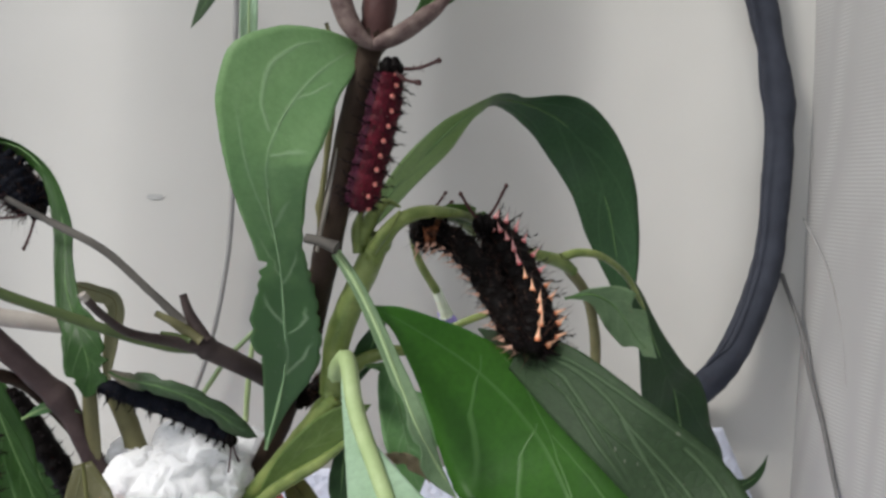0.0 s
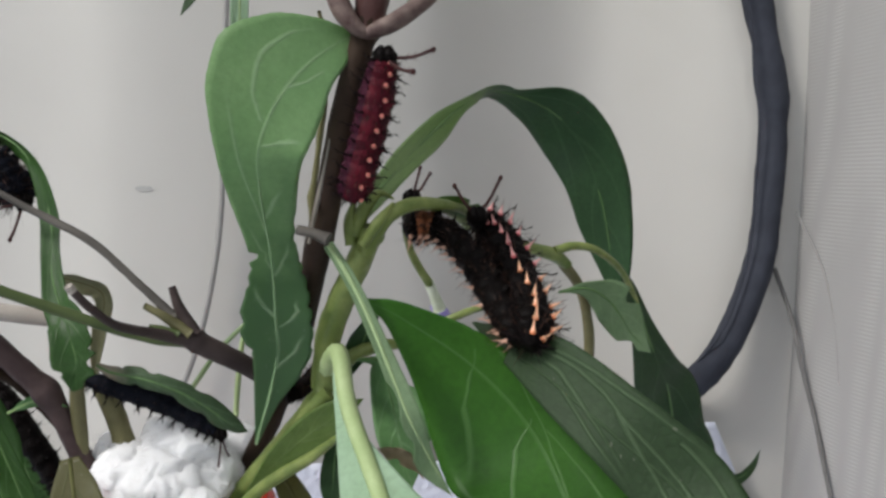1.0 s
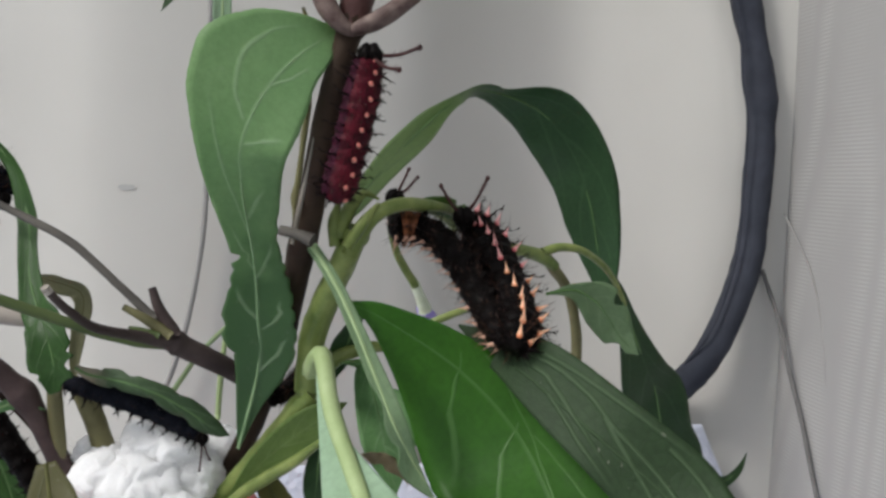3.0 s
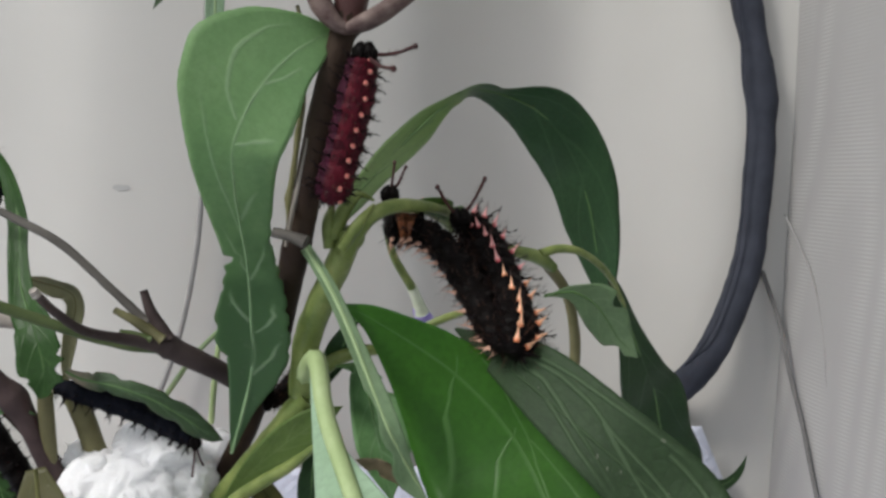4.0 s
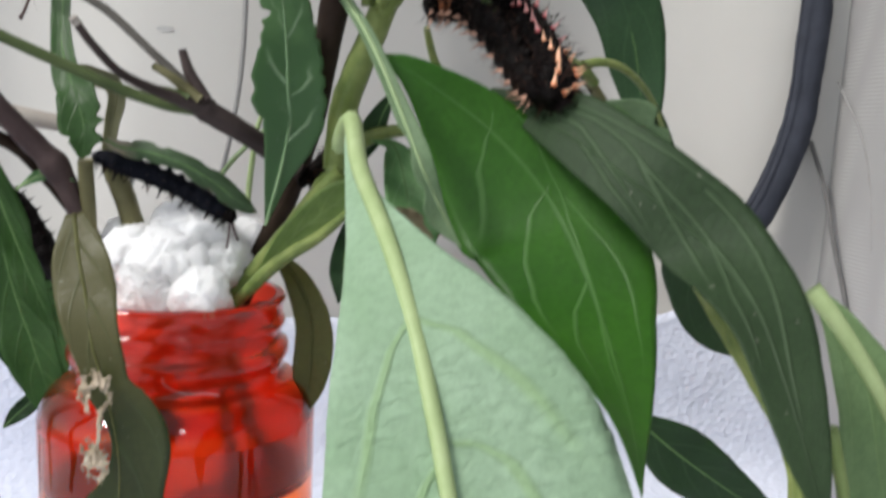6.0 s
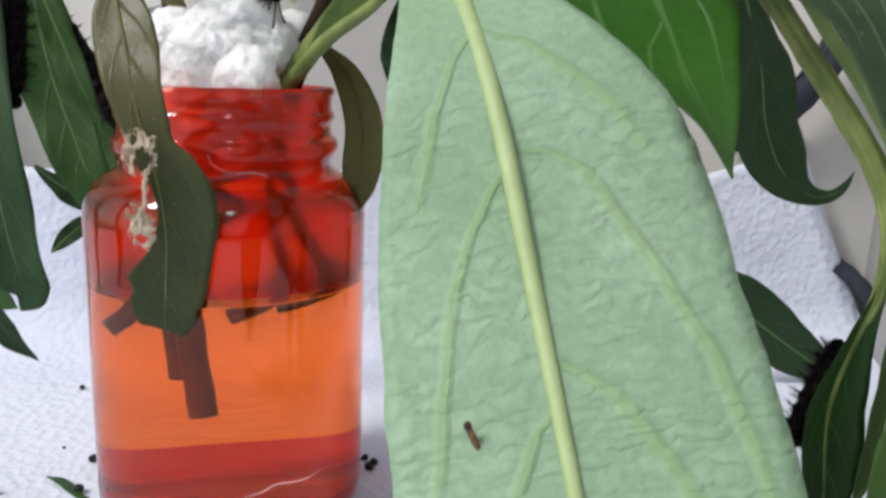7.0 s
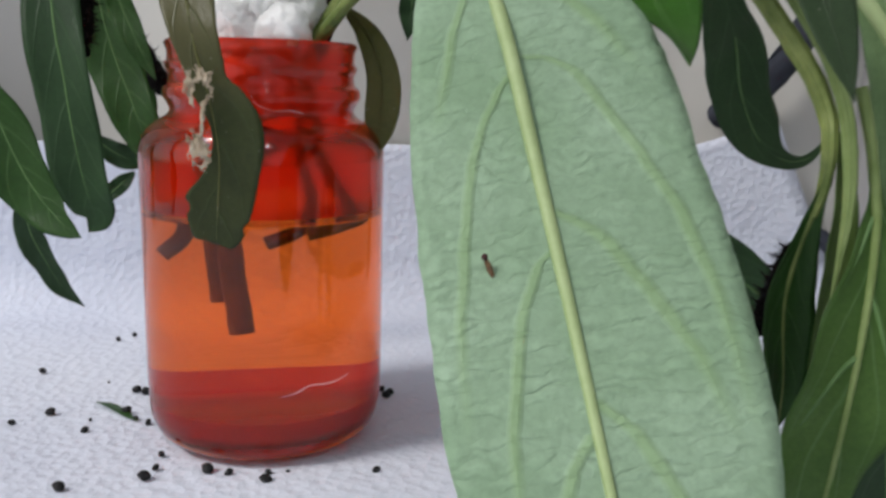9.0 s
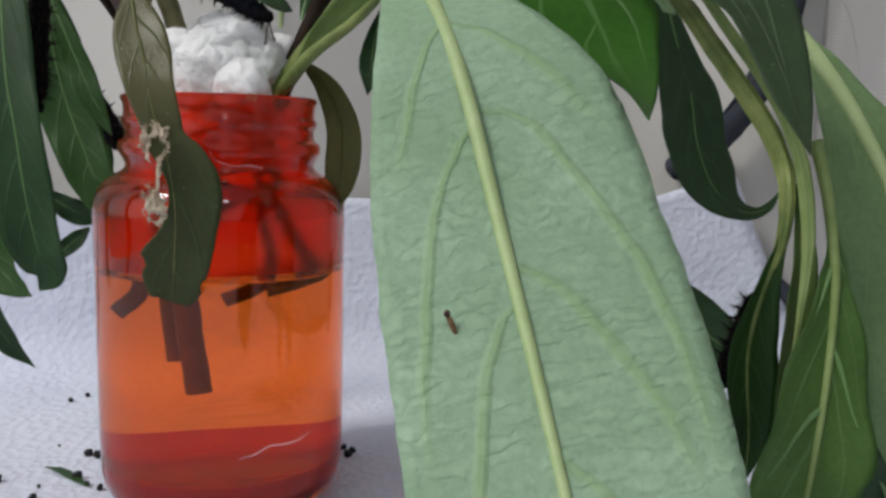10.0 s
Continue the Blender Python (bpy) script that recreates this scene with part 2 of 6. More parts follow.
M_CHEWED = leaf_material("olive_chewed_leaf", (0.038, 0.050, 0.016), (0.062, 0.078, 0.027), (0.07, 0.11, 0.04), 0.32, 6.0, 0.2, 0.1, 0.3, 0.3, (0.1, 0.14), 0.25, 0.14, ((0.105, 0.10, 0.042), 0.35, 0.56))
M_VEINPALE = mottled("pale_green_vein", (0.19, 0.31, 0.15), (0.26, 0.39, 0.20), 160, 0.5, 0.2)
M_VEINDIM = mottled("dim_green_vein", (0.09, 0.18, 0.055), (0.13, 0.24, 0.08), 160, 0.5, 0.2)
M_RIB = mottled("yellow_green_midrib", (0.31, 0.41, 0.18), (0.43, 0.53, 0.27), 160, 0.5, 0.15)
M_RIBDIM = mottled("green_midrib", (0.22, 0.36, 0.13), (0.32, 0.46, 0.2), 160, 0.5, 0.2)
M_GSTEM = mottled("green_stem", (0.10, 0.15, 0.035), (0.27, 0.32, 0.10), 190, 0.38, 0.6, 900)
M_RSTEM = mottled("yellow_green_ribbed_stem", (0.15, 0.22, 0.06), (0.28, 0.36, 0.14), 130, 0.45, 0.4)
M_PSTEM = mottled("pale_green_stem", (0.24, 0.34, 0.16), (0.36, 0.47, 0.25), 90, 0.5, 0.25)
M_BSTEM = mottled("brown_stem", (0.022, 0.013, 0.010), (0.055, 0.037, 0.024), 110, 0.65, 0.5, 1200, shine=0.12)
M_PURPLE = mottled("purple_brown_stem", (0.05, 0.033, 0.033), (0.115, 0.080, 0.076), 120, 0.55, 0.5, 1200, shine=0.15)
M_GREYTWIG = mottled("grey_twig", (0.055, 0.05, 0.044), (0.115, 0.105, 0.09), 120, 0.7, 0.5)
M_OSTEM = mottled("olive_stem", (0.11, 0.10, 0.045), (0.2, 0.19, 0.09), 100, 0.5, 0.3)
M_DGSTEM = mottled("dull_green_stem", (0.05, 0.075, 0.022), (0.10, 0.135, 0.045), 110, 0.5, 0.35)
M_DRYSTALK = mottled("pale_dry_stalk", (0.34, 0.30, 0.26), (0.48, 0.44, 0.39), 120, 0.7, 0.4)
M_SHEATH = mottled("reddish_leaf_base", (0.07, 0.038, 0.036), (0.24, 0.18, 0.155), 420, 0.6, 0.5, 1100)
M_WOOD = mottled("dark_wood", (0.036, 0.026, 0.025), (0.088, 0.066, 0.060), 130, 0.6, 0.5, 1100, shine=0.15)
M_CURLED = leaf_material("faded_olive_leaf", (0.15, 0.155, 0.085), (0.23, 0.23, 0.14), (0.2, 0.2, 0.09), 0.5, 6.0, 0.4, 0.15, 0.3, 0.3)
M_BROWNED = leaf_material("browned_leaf", (0.17, 0.14, 0.08), (0.28, 0.235, 0.15), (0.2, 0.16, 0.09), 0.6, 6.0, 0.35, 0.2, 0.3, 0.3)
M_REDSTEM = mottled("reddish_sheath", (0.05, 0.018, 0.018), (0.10, 0.045, 0.038), 140, 0.55, 0.4)
M_DRY = mottled("dried_bite_edge", (0.42, 0.33, 0.22), (0.66, 0.57, 0.45), 400, 0.8, 0.5)
M_BLACK = mottled("black_skin", (0.002, 0.0016, 0.0016), (0.006, 0.004, 0.0035), 500, 0.5, 0.6, 1500, 0.0002, shine=0.06)
M_BLUEBLACK = mottled("blue_black_skin", (0.003, 0.004, 0.007), (0.009, 0.010, 0.016), 500, 0.6, 0.7, 2500, shine=0.06)
M_RED = mottled("dark_red_skin", (0.030, 0.005, 0.010), (0.13, 0.010, 0.020), 330, 0.45, 0.7, 2200, shine=0.1)
M_PLUM = mottled("plum_black_skin", (0.020, 0.006, 0.012), (0.065, 0.012, 0.028), 420, 0.5, 0.6, 2200, shine=0.06)
M_REDDOT = mottled("salmon_spot", (0.62, 0.12, 0.10), (0.82, 0.45, 0.36), 600, 0.4, 0.2)
M_BROWNHAIR = mottled("brown_bristle", (0.04, 0.017, 0.009), (0.12, 0.052, 0.028), 800, 0.45, 0.2)
M_SPINE = mottled("black_spine", (0.006, 0.004, 0.004), (0.016, 0.010, 0.010), 800, 0.45, 0.2, shine=0.06)


def spine_material(name, base, tip, length):
    """A spine that pales from its base to its tip."""
    m, t, p, out = nodes(name)
    c = t.nodes.new("ShaderNodeTexCoord")
    sep = t.nodes.new("ShaderNodeSeparateXYZ")
    link(t, c.outputs["Object"], sep.inputs[0])
    col = ramp(t, math_node(t, "DIVIDE", sep.outputs[2], length), [(0.02, base), (0.14, tip), (0.5, tip), (0.72, (0.05, 0.018, 0.014))])
    link(t, col, p.inputs["Base Color"])
    p.inputs["Roughness"].default_value = 0.35
    return m


M_PINK = spine_material("pink_spine", (0.66, 0.10, 0.12), (0.88, 0.42, 0.40), 0.0034)
M_ORANGE = spine_material("orange_spine", (0.68, 0.20, 0.08), (0.92, 0.50, 0.30), 0.0034)
M_CREAM = mottled("cream_spine", (0.55, 0.28, 0.19), (0.78, 0.50, 0.38), 800, 0.4, 0.2)
M_RUST = mottled("rust_collar", (0.012, 0.006, 0.004), (0.46, 0.15, 0.06), 900, 0.5, 0.8)
M_HORN = mottled("dark_red_horn", (0.035, 0.012, 0.012), (0.09, 0.03, 0.028), 700, 0.45, 0.4)
M_COTTON = mottled("cotton_wool", (0.95, 0.95, 0.955), (0.97, 0.97, 0.975), 120, 0.95, 0.35, 1600, 0.0003, 0.3)
sub = next(n for n in M_COTTON.node_tree.nodes if n.type == "BSDF_PRINCIPLED")
sub.inputs["Subsurface Weight"].default_value = 0.7
sub.inputs["Subsurface Radius"].default_value = (1.0, 1.0, 1.0)
sub.inputs["Subsurface Scale"].default_value = 0.008
M_CUT = mottled("wet_brown_stem", (0.12, 0.07, 0.045), (0.22, 0.13, 0.08), 160, 0.5, 0.3)
M_FRASS = mottled("frass", (0.008, 0.008, 0.009), (0.03, 0.028, 0.028), 900, 0.75, 0.9, 2500)
M_SCRATCH = mottled("pale_scratch", (0.62, 0.36, 0.36), (0.75, 0.5, 0.48), 900, 0.6, 0.4)
M_HOOP = mottled("black_binding_tape", (0.026, 0.030, 0.042), (0.048, 0.053, 0.072), 120, 0.75, 0.6, 2600, 0.0003)
M_CORDPALE = mottled("pale_grey_seam", (0.28, 0.275, 0.265), (0.36, 0.35, 0.335), 200, 0.85, 0.5)
M_RIDGE = mottled("pale_bark_ridge", (0.16, 0.145, 0.12), (0.30, 0.275, 0.235), 140, 0.7, 0.5)
M_CORD = mottled("grey_seam", (0.12, 0.118, 0.115), (0.19, 0.185, 0.18), 200, 0.85, 0.5)
M_SMUDGE = mottled("grey_smudge", (0.40, 0.395, 0.385), (0.46, 0.455, 0.44), 200, 0.95, 0.1)
M_EGG = mottled("brown_insect_skin", (0.05, 0.03, 0.02), (0.30, 0.17, 0.08), 900, 0.5, 0.3)
M_TABLE = mottled("dark_green_table", (0.02, 0.035, 0.03), (0.035, 0.055, 0.045), 12, 0.5, 0.2)
M_FLOWER = mottled("lilac_petal", (0.35, 0.28, 0.72), (0.5, 0.42, 0.85), 300, 0.6, 0.2)
M_WHITEPETAL = mottled("white_petal_tube", (0.6, 0.66, 0.5), (0.75, 0.8, 0.68), 300, 0.6, 0.2)


def fabric_material(name, dark, light, pitch, relief, open_weave=0.16):
    """Fine woven mesh: threads both ways, soft stains."""
    m, t, p, out = nodes(name)
    c = t.nodes.new("ShaderNodeTexCoord")
    waves = []
    for axis in ("X", "Z"):
        w = t.nodes.new("ShaderNodeTexWave")
        w.bands_direction = axis
        w.inputs["Scale"].default_value = 0.314 / pitch
        w.inputs["Distortion"].default_value = 0.35
        w.inputs["Detail"].default_value = 1.0
        link(t, c.outputs["Object"], w.inputs["Vector"])
        waves.append(w.outputs["Fac"])
    weave = math_node(t, "MULTIPLY", waves[0], waves[1])
    n = noise_of(t, 9.0, 3.0)
    col = ramp(t, n.outputs["Fac"], [(0.3, dark), (0.7, light)])
    gap = math_node(t, "MULTIPLY", math_node(t, "SUBTRACT", 1.0, weave), open_weave)
    col = mixed(t, gap, col, tuple(v * 0.45 for v in dark))
    link(t, col, p.inputs["Base Color"])
    p.inputs["Roughness"].default_value = 0.85
    bumped(t, p, weave, 0.4, relief)
    return m


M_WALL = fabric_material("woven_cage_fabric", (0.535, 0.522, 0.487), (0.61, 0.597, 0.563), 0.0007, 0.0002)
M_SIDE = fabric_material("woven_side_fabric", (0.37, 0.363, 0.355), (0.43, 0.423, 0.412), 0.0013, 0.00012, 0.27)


def paper_material():
    m, t, p, out = nodes("embossed_paper_towel")
    v = t.nodes.new("ShaderNodeTexVoronoi")
    v.inputs["Scale"].default_value = 380.0
    c = t.nodes.new("ShaderNodeTexCoord")
    link(t, c.outputs["Object"], v.inputs["Vector"])
    n = noise_of(t, 700.0, 4.0)
    big = noise_of(t, 14.0, 3.0)
    link(t, ramp(t, big.outputs["Fac"], [(0.3, (0.62, 0.65, 0.76)), (0.7, (0.70, 0.73, 0.83))]), p.inputs["Base Color"])
    p.inputs["Roughness"].default_value = 0.9
    bumped(t, p, math_node(t, "ADD", v.outputs["Distance"], math_node(t, "MULTIPLY", n.outputs["Fac"], 0.8)), 0.55, 0.0008)
    return m


M_PAPER = paper_material()


def glass_material(name, color, rough, ior, clear=1.0):
    m, t, p, out = nodes(name)
    p.inputs["Base Color"].default_value = (*color, 1)
    p.inputs["Transmission Weight"].default_value = clear
    p.inputs["Roughness"].default_value = rough
    p.inputs["IOR"].default_value = ior
    return m


M_BOTTLE = glass_material("orange_plastic", (1.0, 0.19, 0.025), 0.015, 1.45)
# Red tint above the water stands for light the water doesn't gather there.
M_BOTTLE_DRY = glass_material("dry_plastic_dimmed_red", (0.95, 0.06, 0.05), 0.28, 1.45)
M_BOTTLE_WET = glass_material("wetted_plastic", (1.0, 0.93, 0.85), 0.0, 1.45)
M_BOTTLE_BASE = glass_material("thick_plastic_base", (0.90, 0.03, 0.09), 0.22, 1.45, 0.55)
M_BOTTLE_NECK = glass_material("threaded_plastic_neck", (1.0, 0.10, 0.03), 0.06, 1.45, 0.92)
M_WATER = glass_material("water", (1.0, 0.97, 0.9), 0.0, 1.33)

# ---- building helpers ----
ORIGIN = {}


def thing(name, base, label, category, group="", kind=""):
    ob = new(name)
    ob.empty_display_size = 0.005
    ob.location = base
    ORIGIN[ob] = Vector(base)
    return tagged(ob, label, category, group, kind)


def mesh_of(name, verts, faces, smooth=True, slots=None):
    me = bpy.data.meshes.new(name)
    me.from_pydata([tuple(v) for v in verts], [], faces)
    me.polygons.foreach_set("use_smooth", [smooth] * len(me.polygons))
    if slots:
        me.polygons.foreach_set("material_index", slots)
    me.update()
    return me


def part(name, me, mats, parent, label="", pivot=None):
    """Links a mesh, given in world metres, as one object under its thing or part; pivot: its own centre of turning."""
    base = ORIGIN[parent]
    here = Vector(pivot) if pivot else base
    me.transform(Matrix.Translation(-here))
    for m in mats if isinstance(mats, (list, tuple)) else [mats]:
        me.materials.append(m)
    ob = new(name, me)
    ob.parent = parent
    ob.location = here - base
    ORIGIN[ob] = here
    return tagged(ob, label) if label else ob


def solid(name, me, mats, label, category, kind="", group=""):
    for m in mats if isinstance(mats, (list, tuple)) else [mats]:
        me.materials.append(m)
    ob = new(name, me)
    ORIGIN[ob] = Vector((0, 0, 0))
    return tagged(ob, label, category, group, kind)


def spline(pts, n):
    """Catmull-Rom through rows of numbers, n + 1 rows."""
    a = np.array(pts, float)
    a = np.vstack([2 * a[0] - a[1], a, 2 * a[-1] - a[-2]])
    out = []
    for i in range(n + 1):
        u = i / n * (len(a) - 3)
        k = min(int(u), len(a) - 4)
        f = u - k
        p0, p1, p2, p3 = a[k:k + 4]
        out.append(0.5 * (2 * p1 + (p2 - p0) * f + (2 * p0 - 5 * p1 + 4 * p2 - p3) * f * f + (3 * p1 - p0 - 3 * p2 + p3) * f ** 3))
    return np.array(out)


def tube_mesh(name, pts, radii, n=24, sides=10, rough=0.0, flat=1.0, seed=0, knots=(), ribs=0):
    """A round, tapered, closed tube; rough: uneven girth; knots: (place along, swelling); ribs: grooves along it."""
    rad = list(radii) if isinstance(radii, (list, tuple)) else [radii] * len(pts)
    rows = spline([(*p, r) for p, r in zip(pts, rad)], n)
    verts, faces = [], []
    up = None
    for i, row in enumerate(rows):
        c, r = Vector(row[:3]), max(row[3], 0.00003)
        d = (Vector(rows[min(i + 1, n)][:3]) - Vector(rows[max(i - 1, 0)][:3])).normalized()
        if up is None:
            up = Vector((0, -1, 0)) if abs(d.y) < 0.9 else Vector((0, 0, 1))
        up = (up - d * up.dot(d)).normalized()
        side = d.cross(up)
        for k, swell in knots:
            r *= 1 + swell * math.exp(-((i / n - k) / 0.035) ** 2)
        for j in range(sides):
            a = 2 * math.pi * j / sides
            g = r * (1 + rough * noise.noise((c.x * 300 + seed, c.z * 300 + j * 1.7, c.y * 300)))
            g *= 1 + 0.13 * math.cos(ribs * a) if ribs else 1
            verts.append(c + side * math.cos(a) * g + up * math.sin(a) * g * flat)
    for i in range(n):
        for j in range(sides):
            k = (j + 1) % sides
            faces.append((i * sides + j, i * sides + k, (i + 1) * sides + k, (i + 1) * sides + j))
    faces.append(tuple(range(sides)))
    faces.append(tuple(reversed(range(n * sides, n * sides + sides))))
    return mesh_of(name, verts, faces)


def stem(name, parent, pts, radii, mat, label="", n=24, rough=0.12, knots=(), sides=10, ribs=0):
    return part(name, tube_mesh(name, pts, radii, n, 36 if ribs else sides, rough, knots=knots, ribs=ribs), mat, parent, label)


class Blade:
    """The surface of a leaf along its midrib. Stations: (place, width left, width right, twist in degrees)."""

    def __init__(self, stations, face=(0, -1, 0), cup=0.12, wave=0.06, waves=5.0, notches=(), seed=0):
        self.rows = spline([(*p, l, r, tw) for p, l, r, tw in stations], 60)
        self.face, self.cup, self.wave, self.waves = Vector(face), cup, wave, waves
        self.notches, self.seed = notches, seed

    def frame_at(self, s):
        u = min(max(s, 0), 1) * 60
        k = min(int(u), 59)
        row = self.rows[k] * (1 - u + k) + self.rows[k + 1] * (u - k)
        a, b = self.rows[max(k - 1, 0)], self.rows[min(k + 2, 60)]
        t = Vector(b[:3] - a[:3]).normalized()
        side = t.cross(self.face).normalized()
        side = Matrix.Rotation(radians(row[5]), 3, t) @ side
        return Vector(row[:3]), t, side, side.cross(t), max(row[3], 0.0), max(row[4], 0.0)

    def at(self, s, q, lift=0.0):
        c, t, side, nor, left, right = self.frame_at(s)
        w = right if q > 0 else left
        for k, edge, deep, half in self.notches:
            if edge * q > 0 and abs(s - k) < half:
                w *= 1 - deep * (1 - ((s - k) / half) ** 2)
        w *= 1 + 0.022 * noise.noise((s * 15 + self.seed, 3.0 if q > 0 else 7.0, 0.5)) + 0.014 * noise.noise((s * 75 + self.seed, 5.0 if q > 0 else 9.0, 1.5))
        bend = self.cup * q * q * w
        bend += self.wave * w * q * q * math.sin(s * self.waves * 2 * math.pi + self.seed + (1.3 if q > 0 else 0))
        return c + side * (q * w) + nor * (bend + lift)


def leaf(parent, stations, front, back, face=(0, -1, 0), cup=0.12, wave=0.06, waves=5.0, notches=(), seed=0, rib=0.0005, rib_mat=None,
         rib_side=1, veins=0, vein_mat=None, reach=0.3, label="", n=36, m=10, thick=0.00016, name="leaf"):
    """A leaf blade of two sides with its midrib, and side veins where they show."""
    b = Blade(stations, face, cup, wave, waves, notches, seed)
    verts, faces, slots, uvs = [], [], [], []
    w = m + 1
    for lift in (thick, -thick):
        for i in range(n + 1):
            for j in range(w):
                q = j / m * 2 - 1
                verts.append(b.at(i / n, q, lift * (1 - abs(q) ** 6 * 0.8)))
                uvs.append((i / n, j / m))
    o = (n + 1) * w
    for i in range(n):
        for j in range(m):
            a = i * w + j
            faces.append((a, a + 1, a + w + 1, a + w))
            slots.append(0)
            faces.append((o + a, o + a + w, o + a + w + 1, o + a + 1))
            slots.append(1)
        for j, turn in ((0, 1), (m, -1)):
            a = i * w + j
            f = (a, a + w, o + a + w, o + a)
            faces.append(f if turn > 0 else f[::-1])
            slots.append(1)
    for i in (0, n):
        for j in range(m):
            a = i * w + j
            f = (a, o + a, o + a + 1, a + 1)
            faces.append(f if i == 0 else f[::-1])
            slots.append(1)
    me = mesh_of(name, verts, faces, True, slots)
    layer = me.uv_layers.new(name="blade")
    for lp in me.loops:
        layer.data[lp.index].uv = uvs[lp.vertex_index]
    ob = part(name, me, [front, back], parent, label)
    if rib:
        pts = [b.at(s, 0.0, rib_side * rib * 0.12) for s in np.linspace(0, 0.985, 9)]
        part("midrib", tube_mesh("midrib", pts, [rib * (1 - 0.75 * k / 8) for k in range(9)], 32, 8, 0.05), rib_mat or (M_RIBDIM if front in (M_PALE, M_FOLDED, M_UNDER) else M_VEINDIM), ob)
    for k in range(veins):
        for q1 in (-1, 1):
            s0 = 0.20 + 0.56 * (k + (0.35 if q1 > 0 else 0.0)) / veins
            far = reach * (1.15 - 0.4 * k / veins)
            pts = [b.at(min(s0 + far * u ** 1.1, 0.97), q1 * 0.72 * u ** 0.7, rib_side * 0.00005) for u in (0.02, 0.2, 0.4, 0.6, 0.8, 1.0)]
            part("vein", tube_mesh("vein", pts, [rib * f for f in (0.55, 0.48, 0.42, 0.36, 0.28, 0.15)], 18, 6), vein_mat or rib_mat or M_RIBDIM, ob)
    return ob


def ball_mesh(name, centre, radius, stretch=(1, 1, 1), rough=0.0, level=3, scale=300.0, turn=None):
    bm = bmesh.new()
    bmesh.ops.create_icosphere(bm, subdivisions=level, radius=1.0)
    for v in bm.verts:
        d = v.co.normalized()
        k = radius * (1 + rough * noise.fractal(d * radius * scale + Vector(centre) * scale, 0.6, 2.0, 4))
        co = Vector((d.x * stretch[0], d.y * stretch[1], d.z * stretch[2])) * k
        v.co = (turn @ co if turn else co) + Vector(centre)
    me = bpy.data.meshes.new(name)
    bm.to_mesh(me)
    bm.free()
    me.polygons.foreach_set("use_smooth", [True] * len(me.polygons))
    return me


def spine_mesh(length, base, hairs):
    """One branched spine that stands on z, with a swollen foot."""
    verts, faces, w = [], [], 6
    radii = [base, base * 1.12, base * 0.74, base * 0.44, base * 0.27, base * 0.18, base * 0.12, base * 0.05]
    rise = [-0.04, 0.08, 0.2, 0.33, 0.47, 0.62, 0.78, 0.95]
    for r, h in zip(radii, rise):
        for j in range(w):
            g = 2 * math.pi * j / w
            verts.append(Vector((math.cos(g) * r, math.sin(g) * r, h * length)))
    verts.append(Vector((0, 0, length * 1.05)))
    top = len(radii) - 1
    taken = {(2 + i % 5, (i * 2) % w): i for i in range(hairs)}
    for i in range(top):
        for j in range(w):
            n = (j + 1) % w
            a, b, c, d = i * w + j, i * w + n, i * w + w + n, i * w + w + j
            if (i, j) in taken:
                mid = (verts[a] + verts[c]) * 0.5
                out = Vector((mid.x, mid.y, 0)).normalized()
                verts.append(mid + (out + Vector((0, 0, 1.3))).normalized() * length * 0.22)
                e = len(verts) - 1
                faces += [(a, b, e), (b, c, e), (c, d, e), (d, a, e)]
            else:
                faces.append((a, b, c, d))
    for j in range(w):
        faces.append((top * w + j, top * w + (j + 1) % w, len(radii) * w))
    return mesh_of("spine", verts, faces)


def joined(name, meshes):
    bm = bmesh.new()
    for me in meshes:
        bm.from_mesh(me)
        bpy.data.meshes.remove(me)
    me = bpy.data.meshes.new(name)
    bm.to_mesh(me)
    bm.free()
    return me


def head_mesh(centre, r, seed):
    """A rough head capsule of two lobes, with eyelets, jaws and a few bristles."""
    rnd = random.Random(seed)
    cap = ball_mesh("head", (0, 0, 0), r, (1, 0.9, 1.0), 0.10, 4, 1100)
    for v in cap.vertices:
        x, y, z = v.co / r
        v.co *= 1 - 0.17 * math.exp(-(x / 0.16) ** 2) * (1 if z > -0.3 else 0.4) + 0.05 * math.exp(-((abs(x) - 0.45) / 0.25) ** 2)
    bits = [cap]
    for q in (-1, 1):
        for k in range(5):
            a = k * 0.42 - 0.3
            bits.append(ball_mesh("eye", (q * r * (0.74 + 0.08 * math.cos(a * 2)), -r * 0.5, r * (-0.42 + 0.24 * math.sin(a * 1.6))), r * 0.085, (1, 1, 1), 0, 1))
        bits.append(ball_mesh("jaw", (q * r * 0.24, -r * 0.55, -r * 0.82), r * 0.24, (0.9, 0.8, 1.2), 0.15, 2, 900))
    for k in range(46):
        d = Vector((rnd.uniform(-1, 1), rnd.uniform(-1, 0.5), rnd.uniform(-0.8, 1))).normalized()
        me = spine_mesh(r * rnd.uniform(0.3, 0.6), r * 0.035, 0)
        me.transform(Matrix.Translation(d * r * 0.85) @ d.to_track_quat("Z", "Y").to_matrix().to_4x4())
        bits.append(me)
    me = joined("head", bits)
    me.transform(Matrix.Translation(Vector(centre)))
    for p in me.polygons:
        p.use_smooth = True
    return me


